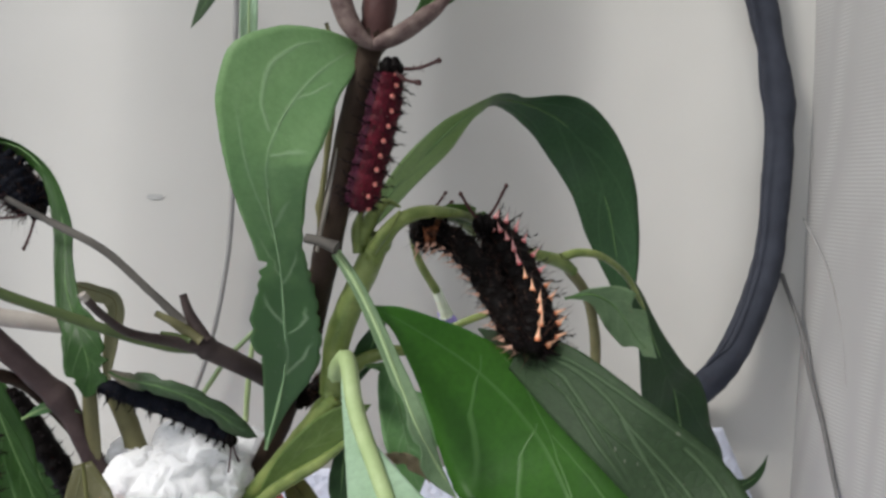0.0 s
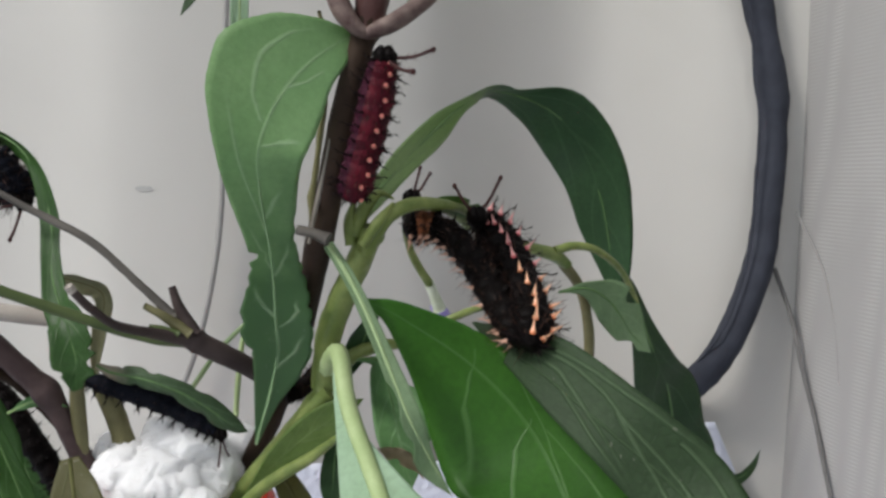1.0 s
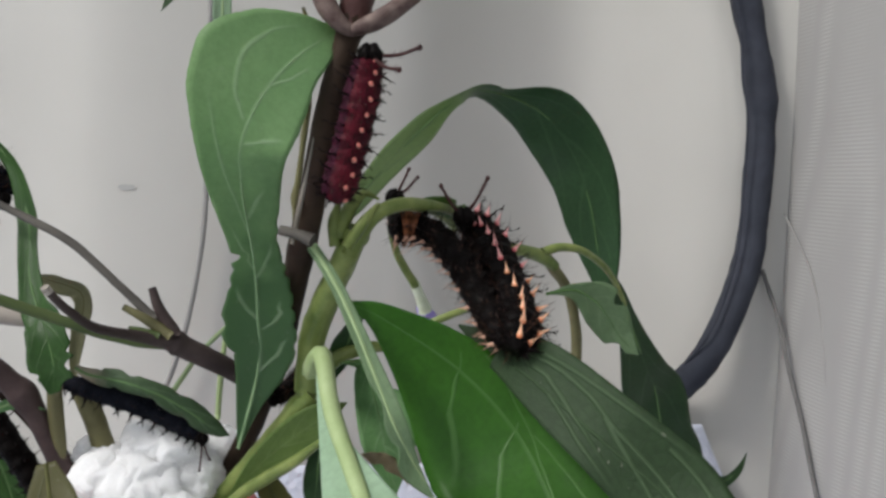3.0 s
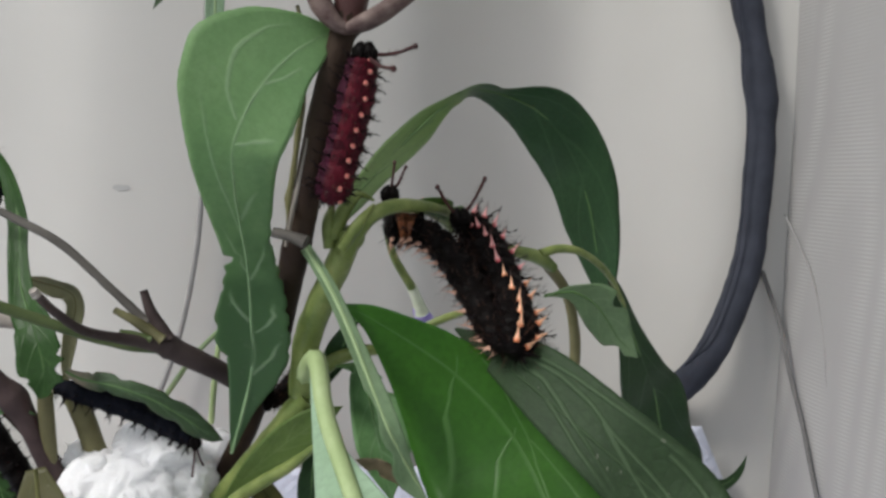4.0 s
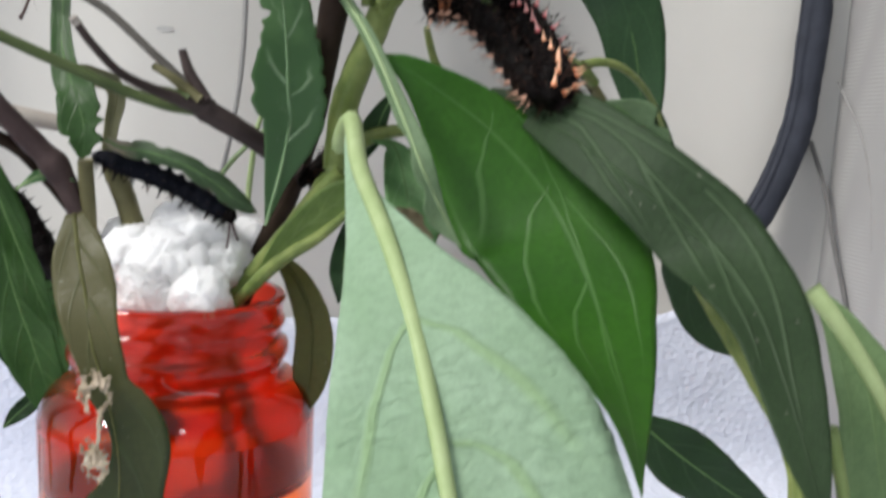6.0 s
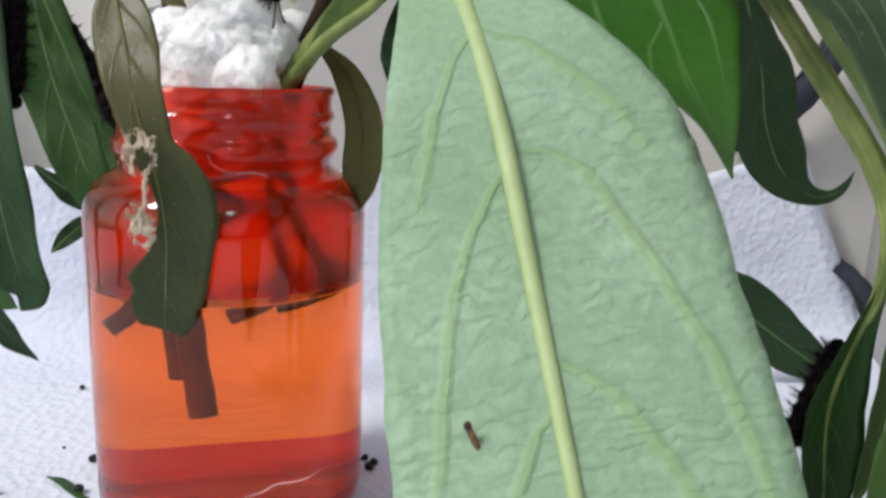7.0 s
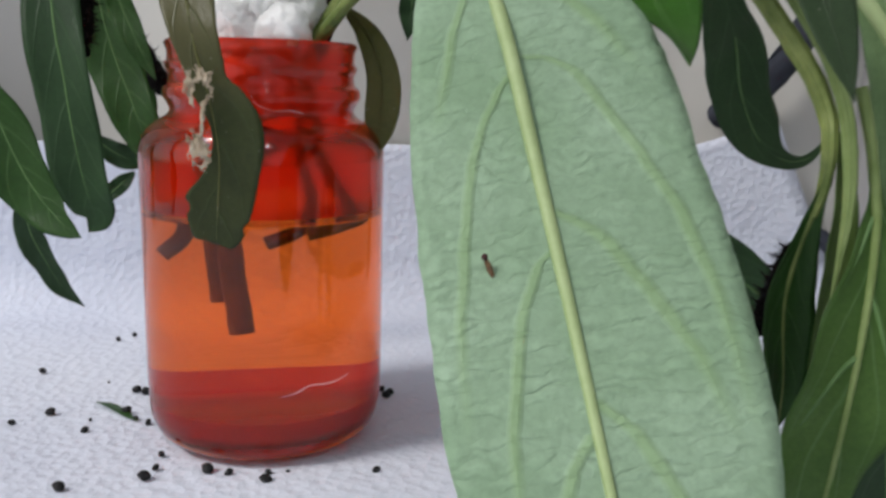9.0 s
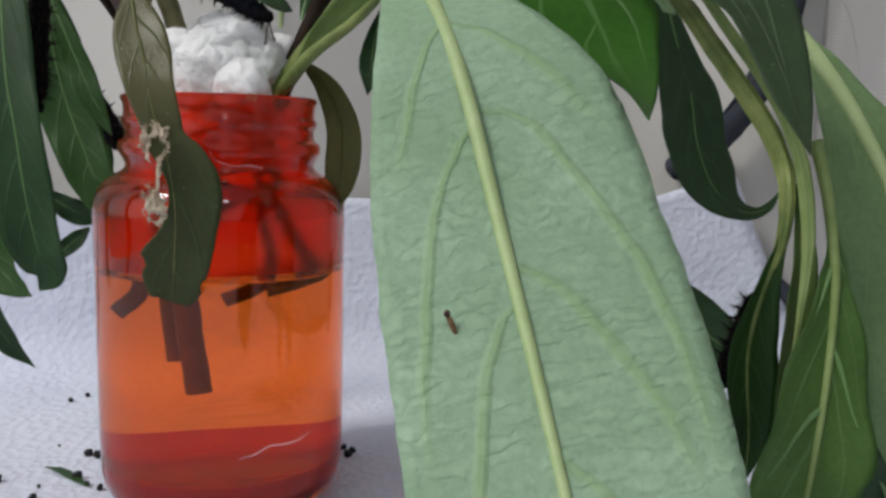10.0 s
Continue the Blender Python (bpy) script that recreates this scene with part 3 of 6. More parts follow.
def horn_mesh(pts, r, seed):
    """A thin club-tipped horn set with short prickles."""
    rnd = random.Random(seed)
    c = spline(pts, 20)
    bits = [tube_mesh("horn", pts, [r * 1.15, r * 0.8, r * 0.85], 18, 8, 0.3), ball_mesh("knob", pts[-1], r * 1.25, (1, 1, 1.2), 0.2, 2, 1500)]
    for k in range(26):
        i = rnd.randrange(3, 20)
        d = Vector(c[i + 1 if i < 20 else i] - c[i - 1]).normalized()
        a = d.orthogonal().normalized()
        out = (Matrix.Rotation(rnd.uniform(0, 6.28), 3, d) @ a + d * 0.5).normalized()
        me = spine_mesh(r * rnd.uniform(1.6, 3.0), r * 0.26, 0)
        me.transform(Matrix.Translation(Vector(c[i]) + out * r * 0.6) @ out.to_track_quat("Z", "Y").to_matrix().to_4x4())
        bits.append(me)
    me = joined("horn", bits)
    for p in me.polygons:
        p.use_smooth = True
    return me


def caterpillar(name, path, radius, dorsal, label, skin, rows, segments=12, head=None, head_mat=None, horns=(), collar=None, legs=True, flank=None, ring_depth=0.09,
                head_size=1.0, taper=(0.75, 0.62), rough=0.12, hairy=1.0, warm=0.12, group="caterpillars on the cuttings"):
    """A spiny caterpillar. rows: (angle from the back, length, width of base, hairs, material); head: place; horns: tips."""
    at = thing(name, path[-1], label, "caterpillar", group)
    c = spline(path, 120)
    n, sides = 120, 20
    verts, faces, frames = [], [], []
    for i in range(n + 1):
        s = i / n
        d = Vector(c[min(i + 1, n)] - c[max(i - 1, 0)]).normalized()
        up = Vector(dorsal)
        up = (up - d * up.dot(d)).normalized()
        side = d.cross(up)
        end = min(1.0, (s / 0.06 + 0.02)) ** 0.5 * min(1.0, ((1 - s) / 0.08 + 0.02)) ** 0.5
        k = s * segments
        ring = 1 + ring_depth * (math.sin(math.pi * (k % 1.0)) - 0.5)
        fine = 1 + 0.02 * math.sin(k * 2 * math.pi * 4)
        girth = (taper[0] + (1 - taper[0]) * min(1, s / 0.25)) * (taper[1] + (1 - taper[1]) * min(1, (1 - s) / 0.2))
        r = radius * end * ring * fine * girth
        p = Vector(c[i])
        frames.append((p, d, up, side, r))
        for j in range(sides):
            a = 2 * math.pi * j / sides
            g = r * (1 + rough * noise.noise(p * 900 + Vector((j * 0.9, 0, 0))))
            verts.append(p + side * math.sin(a) * g + up * math.cos(a) * g * 0.94)
    for i in range(n):
        for j in range(sides):
            k = (j + 1) % sides
            faces.append((i * sides + j, i * sides + k, (i + 1) * sides + k, (i + 1) * sides + j))
    faces.append(tuple(range(sides)))
    faces.append(tuple(reversed(range(n * sides, n * sides + sides))))
    slots = None
    if collar:
        slots = [1 if collar[0] < (f // sides) / n < collar[1] else 0 for f in range(n * sides)] + [0, 0]
    if flank:
        slots = [1 if flank[1] <= f % sides < flank[2] else 0 for f in range(n * sides)] + [1, 1]
    part("body", mesh_of("body", verts, faces, True, slots), [skin, flank[0] if flank else M_RUST], at)
    rnd = random.Random(len(name) * 7 + int(radius * 1e6))
    for angle, length, base, hairs, mat, dot in rows:
        mats = mat if isinstance(mat, tuple) else (mat, mat)
        shapes = []
        for m in mats:
            shapes.append(spine_mesh(length, base, hairs))
            shapes[-1].materials.append(m)
        dm = None
        if dot:
            dm = ball_mesh("spot", (0, 0, 0), base * 1.9, (1, 1, 0.55), 0.1, 2)
            dm.materials.append(dot)
        for k in range(segments):
            i = int((k + 0.5) / segments * n)
            p, d, up, side, r = frames[i]
            a = radians(angle + rnd.uniform(-6, 6))
            out = (side * math.sin(a) + up * math.cos(a)).normalized()
            aim = (out - d * (rnd.uniform(0.40, 0.75) if mats[0] in (M_PINK, M_CREAM) else rnd.uniform(-0.3, 0.5)) + side * rnd.uniform(-0.2, 0.2)).normalized()
            q = aim.to_track_quat("Z", "Y").to_matrix().to_4x4() @ Matrix.Diagonal((1, 1, rnd.uniform(0.8, 1.15), 1)) @ Matrix.Rotation(rnd.uniform(0, 6), 4, "Z")
            ob = new("spine", shapes[0 if k < segments * 0.42 else 1])
            ob.parent = at
            ob.matrix_local = Matrix.Translation(p + out * r * 0.93 - ORIGIN[at]) @ q
            if dm:
                ob = new("spot", dm)
                ob.parent = at
                ob.matrix_local = Matrix.Translation(p + out * r * 0.94 - ORIGIN[at]) @ out.to_track_quat("Z", "Y").to_matrix().to_4x4()
    hv, hf, tint = [], [], []
    for k in range(1400 if radius > 0.0025 else 800):
        i = rnd.randrange(3, n - 2)
        p, d, up, side, r = frames[i]
        a = rnd.uniform(0, 2 * math.pi)
        out = side * math.sin(a) + up * math.cos(a)
        tip = p + (out + d * rnd.uniform(-0.7, 0.7)).normalized() * (r + radius * rnd.choice((0.2, 0.3, 0.5, 0.8, 1.15)) * rnd.uniform(0.6, 1.2) * hairy)
        e, e2 = d * 0.00007, d.cross(out) * 0.00007
        b = p + out * r * 0.9
        hv += [b - e, b + e, b + e2 * 1.6, tip]
        o = len(hv) - 4
        hf += [(o, o + 1, o + 3), (o + 1, o + 2, o + 3), (o + 2, o, o + 3)]
        tint += [1 if rnd.random() < warm else 0] * 3
    tagged(part("bristles", mesh_of("bristles", hv, hf, False, tint), [M_SPINE, M_BROWNHAIR], at), kind="stuff")
    if legs:
        for k in (1, 2, 3, 6, 7, 8, 9):
            i = min(int((k - 0.4) / segments * n), n)
            p, d, up, side, r = frames[i]
            for q in (-1, 1):
                foot = p - up * r * 1.12 + side * q * r * 0.45
                part("leg", tube_mesh("leg", [p - up * r * 0.7 + side * q * r * 0.4, foot], [r * 0.24, r * (0.1 if k < 4 else 0.2)], 4, 6), skin, at)
    made = None
    if head:
        hr = radius * 0.78 * head_size
        made = part("head", head_mesh(head, hr, len(name) + int(hr * 1e6)), head_mat or M_BLACK, at, "glossy black head", pivot=head)
        for tip in horns:
            h, tp = Vector(head), Vector(tip)
            mid = (h * 0.45 + tp * 0.55) + Vector((0, 0, -0.0006))
            part("horn", horn_mesh([h, mid, tp], min(hr * 0.17, 0.00036), int(tp.x * 1e5)), M_HORN, made)
    return at, made


# ---- setting: table, cage and paper lining ----
def sheet(name, fn, nu, nv, thick, mat, label, category, kind="structure"):
    """A cloth or paper sheet of real thickness over u, v in 0..1."""
    verts, faces = [], []
    for lift in (0, 1):
        for i in range(nu + 1):
            for j in range(nv + 1):
                p, nor = fn(i / nu, j / nv)
                verts.append(Vector(p) - Vector(nor) * thick * lift)
    w, o = nv + 1, (nu + 1) * (nv + 1)
    for i in range(nu):
        for j in range(nv):
            a = i * w + j
            faces.append((a, a + w, a + w + 1, a + 1))
            faces.append((o + a, o + a + 1, o + a + w + 1, o + a + w))
    for i in range(nu):
        a, b = i * w, i * w + nv
        faces.append((a, o + a, o + a + w, a + w))
        faces.append((b, b + w, o + b + w, o + b))
    for j in range(nv):
        a, b = j, nu * w + j
        faces.append((a, a + 1, o + a + 1, o + a))
        faces.append((b, o + b, o + b + 1, b + 1))
    return solid(name, mesh_of(name, verts, faces), mat, label, category, kind)


BACK = 0.119


def back_wall(u, v):
    x = -0.42 + u * 0.63
    z = -0.004 + v * 0.5
    roll = math.sin((x + 0.04) * 2 * math.pi / 0.21)
    # Hollow side deepened so its tilt darkens the middle, standing for plant shade.
    y = BACK - (0.0090 if roll > 0 else 0.0210) * roll + 0.002 * math.sin(x * 47 + z * 5) + 0.0015 * noise.noise((x * 30, z * 12, 1))
    return (x, y, z), (0, -1, 0)


def right_wall(u, v):
    y = BACK + 0.01 - u * 0.42
    z = -0.004 + v * 0.5
    x = 0.193 + 0.03 * u + 0.003 * math.sin(y * 50 + z * 9) + 0.001 * noise.noise((y * 40, z * 15, 4))
    return (x, y, z), (-1, 0, 0)


def lining(u, v):
    run = v * 0.52
    flat = 0.40
    r = 0.018
    a = min(max(run - flat, 0.0) / r, math.pi / 2 * 0.97)
    rest = max(run - flat - r * math.pi / 2 * 0.97, 0.0) / 0.0926
    z = r * (1 - math.cos(a)) + rest * 0.042
    x = -0.40 + u * (0.561 + (0.068 - z) * 0.55)
    z += rest * 0.009 * max(0.0, min(1.0, (x - 0.13) / 0.03)) + rest * 0.006 * noise.noise((x * 9, 2.0, 2.0))
    soft = 0.0007 * noise.noise((x * 25, v * 12, 3)) + 0.0004 * noise.noise((x * 70, v * 40, 5))
    y = -0.310 + min(run, flat) + r * math.sin(a) + rest * 0.002 + (soft if a else 0)
    return (x, y, 0.0022 + z + (0 if a else soft)), (0, -math.sin(a), math.cos(a))


table = sheet("table", lambda u, v: ((-1.0 + 2.0 * u, -0.8 + 1.5 * v, -0.006), (0, 0, 1)), 4, 4, 0.03, M_TABLE,
              "dark green table top under the mesh cage", "table")
floor_cloth = sheet("floor", lambda u, v: ((-0.43 + 0.68 * u, -0.29 + 0.44 * v, -0.0025), (0, 0, 1)), 8, 8, 0.001, M_SIDE,
                    "pale woven fabric floor of the cage", "floor")
wall_north = sheet("wall_north", back_wall, 90, 30, 0.0008, M_WALL, "off-white woven fabric back panel of a mesh cage", "wall")
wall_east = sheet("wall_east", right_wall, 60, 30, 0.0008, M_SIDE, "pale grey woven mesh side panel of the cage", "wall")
paper = sheet("paper_lining", lining, 90, 90, 0.0003, M_PAPER, "white embossed paper towel lining, turned up at the back", "paper towel", "")

hoop = thing("cage_hoop", (0.1316, 0.1080, 0.0524), "black cloth-bound wire hoop edging the cage panel", "cage frame")
stem("binding", hoop, [(0.1703, 0.1100, 0.2450), (0.1747, 0.1100, 0.2268), (0.1794, 0.1100, 0.2084), (0.1830, 0.1100, 0.1916), (0.1844, 0.1100, 0.1783), (0.1828, 0.1090, 0.1533), (0.1806, 0.1080, 0.1339),
      (0.1755, 0.1070, 0.1166), (0.1670, 0.1060, 0.0993), (0.1600, 0.1090, 0.0880), (0.1540, 0.1180, 0.0795), (0.1500, 0.1290, 0.0740)], 0.0051, M_HOOP, n=70, rough=0.08,
     knots=((0.2, -0.12), (0.335, 0.13), (0.365, -0.14), (0.5, -0.08)), sides=14)
stem("seam_fold", hoop, [(0.1650, 0.1050, 0.2433), (0.1692, 0.1050, 0.2255), (0.1729, 0.1050, 0.2074), (0.1743, 0.1050, 0.1908), (0.1760, 0.1040, 0.1777), (0.1753, 0.1040, 0.1533), (0.1736, 0.1030, 0.1344),
      (0.1689, 0.1020, 0.1173), (0.1625, 0.1015, 0.1035), (0.1570, 0.1090, 0.0920), (0.1530, 0.1200, 0.0850)], 0.0004, M_HOOP, n=60, rough=0.15)
for pts, r, lab in (
        ([(0.1874, 0.1120, 0.1257), (0.1906, 0.1050, 0.1088), (0.1911, 0.0980, 0.0926), (0.1916, 0.0900, 0.0774), (0.1915, 0.0820, 0.0610), (0.1916, 0.0745, 0.0454)], 0.0008, "thin grey seam cord along the side panel"),
        ([(0.1922, 0.1070, 0.1456), (0.1934, 0.0920, 0.1278), (0.1937, 0.0840, 0.1104), (0.1937, 0.0800, 0.0912)], 0.00028, "thin grey seam cord along the side panel"),
        ([(0.0006, 0.1070, 0.2194), (-0.0014, 0.1070, 0.1785), (-0.0024, 0.1070, 0.1489), (-0.0055, 0.1070, 0.1259), (-0.0105, 0.1070, 0.1045), (-0.0166, 0.1070, 0.0884), (-0.0246, 0.1070, 0.0723)], 0.0009, "thin grey seam cord along the back panel")):
    solid("seam_cord", tube_mesh("seam_cord", pts, r, 30, 8, 0.2), M_CORD if r == 0.0008 else M_CORDPALE, lab, "seam", "", "seam cords of the cage")
stem("base_binding", hoop, [(0.1811, 0.1100, 0.0340), (0.1845, 0.1090, 0.0313), (0.1892, 0.1070, 0.0269), (0.1944, 0.1040, 0.0189), (0.197, 0.085, 0.006), (0.204, 0.01, 0.004), (0.214, -0.10, 0.004)], 0.0030, M_HOOP, n=50, rough=0.15)
rim = []
for k in range(25):
    a, r = 2 * math.pi * k / 24, 1 + 0.3 * noise.noise((math.cos(2 * math.pi * k / 24) * 2, math.sin(2 * math.pi * k / 24) * 2, 8))
    reach = 0 if k == 24 else r
    p, nor = back_wall((-0.0278 + 0.0030 * math.cos(a) * reach + 0.42) / 0.63, (0.1536 + 0.0009 * math.sin(a) * reach + 0.004) / 0.5)
    rim.append(Vector(p) + Vector(nor) * 0.0002)
solid("wall_mark", mesh_of("wall_mark", rim, [(k, (k + 1) % 24, 24) for k in range(24)]), M_SMUDGE, "small grey smudge on the fabric", "stain")

# ---- the bottle with its water and cotton stopper ----
def lathe(name, profile, sides=72):
    verts, faces = [], []
    for r, z in profile:
        for j in range(sides):
            a = 2 * math.pi * j / sides
            verts.append((r * math.cos(a), r * math.sin(a), z))
    n = len(profile)
    for i in range(n - 1):
        for j in range(sides):
            k = (j + 1) % sides
            faces.append((i * sides + j, i * sides + k, (i + 1) * sides + k, (i + 1) * sides + j))
    faces.append(tuple(reversed(range(sides))))
    faces.append(tuple(range((n - 1) * sides, n * sides)))
    return mesh_of(name, verts, faces)


def smooth_profile(pts, n):
    return [tuple(p) for p in spline(pts, n)]


bottle = thing("bottle", (0, 0, 0.0034), "orange-red translucent plastic bottle half full of water", "bottle")
outer = smooth_profile([(0.0005, 0.0066), (0.012, 0.0058), (0.018, 0.0042), (0.0215, 0.0034), (0.0243, 0.0050), (0.0260, 0.0088), (0.0265, 0.014), (0.0267, 0.030),
                        (0.0267, 0.050), (0.0268, 0.064), (0.0267, 0.0680), (0.0256, 0.0714), (0.0232, 0.0739), (0.0208, 0.0753), (0.0200, 0.0765),
                        (0.0206, 0.0780), (0.0214, 0.0795), (0.0213, 0.0812), (0.0203, 0.0822), (0.0200, 0.0840), (0.0206, 0.0852), (0.0207, 0.0862), (0.0202, 0.0872),
                        (0.0203, 0.0893), (0.0208, 0.0905), (0.0204, 0.0912)], 110)
inner = smooth_profile([(0.0192, 0.0912), (0.0188, 0.0900), (0.0188, 0.0780), (0.0192, 0.0752), (0.0210, 0.0725), (0.0242, 0.0700), (0.0254, 0.0670), (0.0255, 0.0620), (0.0255, 0.0300),
                        (0.0254, 0.0150), (0.0246, 0.0105), (0.0220, 0.0080), (0.0120, 0.0088), (0.0005, 0.0094)], 70)
WATER = 0.0545
shell = lathe("body", outer + inner)
for f in shell.polygons:
    c = f.center
    if f.index // 72 >= len(outer) - 1:
        f.material_index = 1 if c.z > WATER else (3 if c.z < 0.0128 else 2)
    elif c.z > 0.0745:
        f.material_index = 4
part("body", shell, [M_BOTTLE, M_BOTTLE_DRY, M_BOTTLE_WET, M_BOTTLE_BASE, M_BOTTLE_NECK], bottle)
part("scratch", tube_mesh("scratch", [(0.0069, -0.0262, 0.0192), (0.0100, -0.0261, 0.0201), (0.0126, -0.0260, 0.0217), (0.0157, -0.0256, 0.0220), (0.0183, -0.0251, 0.0226), (0.0205, -0.0245, 0.0240)], [0.00005, 0.00013, 0.0001, 0.00014, 0.0001, 0.00004], 24, 6, 0.5), M_SCRATCH, bottle, "pale scratch in the plastic")
wet = smooth_profile([(0.0005, 0.0082), (0.0120, 0.0076), (0.0224, 0.0068), (0.0252, 0.0096), (0.0258, 0.0150), (0.02575, 0.0300), (0.02575, WATER - 0.003), (0.02575, WATER)], 40)
part("water", lathe("water", wet + [(0.0250, WATER - 0.0003), (0.012, WATER - 0.0004), (0.0005, WATER - 0.0004)]), M_WATER, bottle, "clear water")

cotton = thing("cotton_stopper", (0, 0, 0.080), "white cotton wool stuffed into the bottle neck", "cotton wool")
rc = random.Random(5)
for (cx, cy, cz), r in (((-0.0005, -0.0040, 0.0955), 0.0100), ((0.0034, -0.0020, 0.1019), 0.0075), ((-0.0077, -0.0030, 0.0986), 0.0066), ((0.0079, -0.0030, 0.0977), 0.0066), ((-0.0031, -0.0090, 0.0933), 0.0065),
                        ((0.0063, -0.0120, 0.0925), 0.0058), ((-0.0111, 0.0020, 0.1015), 0.0042), ((0.0122, 0.0060, 0.1013), 0.0045), ((-0.0004, 0.0010, 0.1048), 0.0050), ((-0.0003, 0.0000, 0.0854), 0.0130)):
    k = bmesh.new()
    bmesh.ops.create_icosphere(k, subdivisions=5, radius=1.0)
    for v in k.verts:
        d = v.co.normalized()
        p = Vector((cx, cy, cz)) + d * r
        fold = 0.5 - abs(noise.noise(p * 230)) + 0.6 * (0.5 - abs(noise.noise(p * 560 + Vector((3, 1, 7)))))
        g = r * (1.02 + 0.24 * (fold - 0.5) + 0.05 * noise.fractal(p * 800, 0.8, 2.2, 4))
        v.co = Vector((cx, cy, cz)) + d * g + noise.noise_vector(p * 210) * r * 0.16 + noise.noise_vector(p * 620) * r * 0.05
        v.co.z = max(v.co.z, 0.066)
        out = math.hypot(v.co.x, v.co.y)
        if v.co.z < 0.0885 and out > 0.0186:
            v.co.x *= 0.0186 / out
            v.co.y *= 0.0186 / out
    me = bpy.data.meshes.new("tuft")
    k.to_mesh(me)
    k.free()
    me.polygons.foreach_set("use_smooth", [True] * len(me.polygons))
    part("tuft", me, M_COTTON, cotton)
fz = []
ff = []
for i in range(420):
    a = rc.uniform(0, 6.28)
    p = Vector((-0.004 + 0.012 * math.cos(a), -0.004 + 0.010 * math.sin(a), rc.uniform(0.092, 0.103)))
    d = Vector((math.cos(a) + rc.uniform(-1, 1), math.sin(a) - 0.5, rc.uniform(-0.6, 0.9))).normalized()
    e = d.orthogonal().normalized() * 0.00004
    q = p + d * rc.uniform(0.002, 0.004)
    b = q + (d + Vector((rc.uniform(-1, 1), rc.uniform(-1, 1), rc.uniform(-1, 1)))).normalized() * 0.0015
    k = len(fz)
    fz += [p - e, p + e, q + e, q - e, b]
    ff += [(k, k + 1, k + 2, k + 3), (k + 3, k + 2, k + 4)]
part("strand", tube_mesh("strand", [(0.0010, -0.0215, 0.0801), (0.0022, -0.0220, 0.0782), (0.0060, -0.0223, 0.0771), (0.0086, -0.0222, 0.0773), (0.0112, -0.0216, 0.0767)], [0.00003, 0.00004, 0.00005, 0.00008, 0.00004], 24, 6, 0.4), M_COTTON, cotton, "stray cotton fibre on the bottle neck")
tagged(part("loose_fibres", mesh_of("loose_fibres", fz, ff), M_COTTON, cotton), kind="stuff")

# ---- tall brown cutting: stem, forked top, pale hanging leaf, arching leaf ----
brown = thing("plant_cutting", (0.004, 0.002, 0.012), "brown-stemmed plant cutting with lance-shaped leaves, standing in the bottle", "plant cutting", "cuttings in the bottle")
stem("stem", brown, [(-0.0052, -0.002, 0.060), (0.000, 0.000, 0.070), (0.008, 0.000, 0.082), (0.0149, 0.0000, 0.0974), (0.0213, -0.0020, 0.1115), (0.0270, -0.0090, 0.1293), (0.0295, -0.0190, 0.1419), (0.0321, -0.0280, 0.1539), (0.0346, -0.0280, 0.1668), (0.0375, -0.0280, 0.1786),
      (0.0389, -0.0280, 0.1831), (0.0406, -0.0280, 0.1929), (0.0419, -0.0280, 0.2026)],
     [0.0021, 0.0021, 0.0021, 0.0021, 0.0021, 0.0021, 0.0022, 0.0023, 0.0023, 0.0022, 0.0024, 0.0024, 0.0023], M_BSTEM, "dark brown squarish stem", n=70, rough=0.1,
     knots=((0.52, 0.14), (0.83, 0.2)))
stem("cut_end", brown, [(-0.0035, -0.004, 0.028), (-0.0052, -0.003, 0.042), (-0.0060, -0.002, 0.0535), (-0.0050, -0.002, 0.062)], [0.0023, 0.0022, 0.0021, 0.0021], M_CUT, "brown cut stem end in the water", n=16)
stem("stem_edge", brown, [(0.0371, -0.0275, 0.1791), (0.0349, -0.0285, 0.1728), (0.0331, -0.0290, 0.1661), (0.0315, -0.0300, 0.1585), (0.0299, -0.0295, 0.1518), (0.0287, -0.0290, 0.1460)], [0.0003, 0.0004, 0.0004, 0.0004, 0.0004, 0.0003], M_RIDGE, "pale ridge of the stem", n=40)
for pts, radii in (([(0.0391, -0.0305, 0.1808), (0.0379, -0.0310, 0.1809), (0.0362, -0.0310, 0.1822), (0.0344, -0.0305, 0.1848), (0.0332, -0.0300, 0.1882), (0.0323, -0.0300, 0.1929)], [0.0009, 0.0011, 0.0015, 0.0018, 0.0019, 0.0012]),
                   ([(0.0377, -0.0305, 0.1808), (0.0390, -0.0310, 0.1808), (0.0414, -0.0315, 0.1818), (0.0446, -0.0320, 0.1836), (0.0482, -0.0320, 0.1861), (0.0515, -0.0320, 0.1891)], [0.0009, 0.0011, 0.0015, 0.0016, 0.0014, 0.0006])):
    stem("leaf_sheath", brown, pts, radii, M_SHEATH, "reddish-brown leaf base clasping the stem", rough=0.15, n=30)
stem("stem_top", brown, [(0.0388, -0.0284, 0.1818), (0.0396, -0.0284, 0.1870), (0.0408, -0.0284, 0.1935), (0.0420, -0.0284, 0.2030)], [0.0024, 0.0028, 0.0028, 0.0026], M_REDSTEM, "dark red top of the stem", n=16)
leaf(brown, [((0.0423, -0.0300, 0.1823), 0.0, 0.0, 0), ((0.0466, -0.0310, 0.1860), 0.0012, 0.001, 0), ((0.0518, -0.0310, 0.1922), 0.003, 0.003, 0), ((0.0577, -0.0300, 0.2010), 0.0, 0.0, 0)], M_MID, M_MID, rib=0.0003, label="small green leaf")
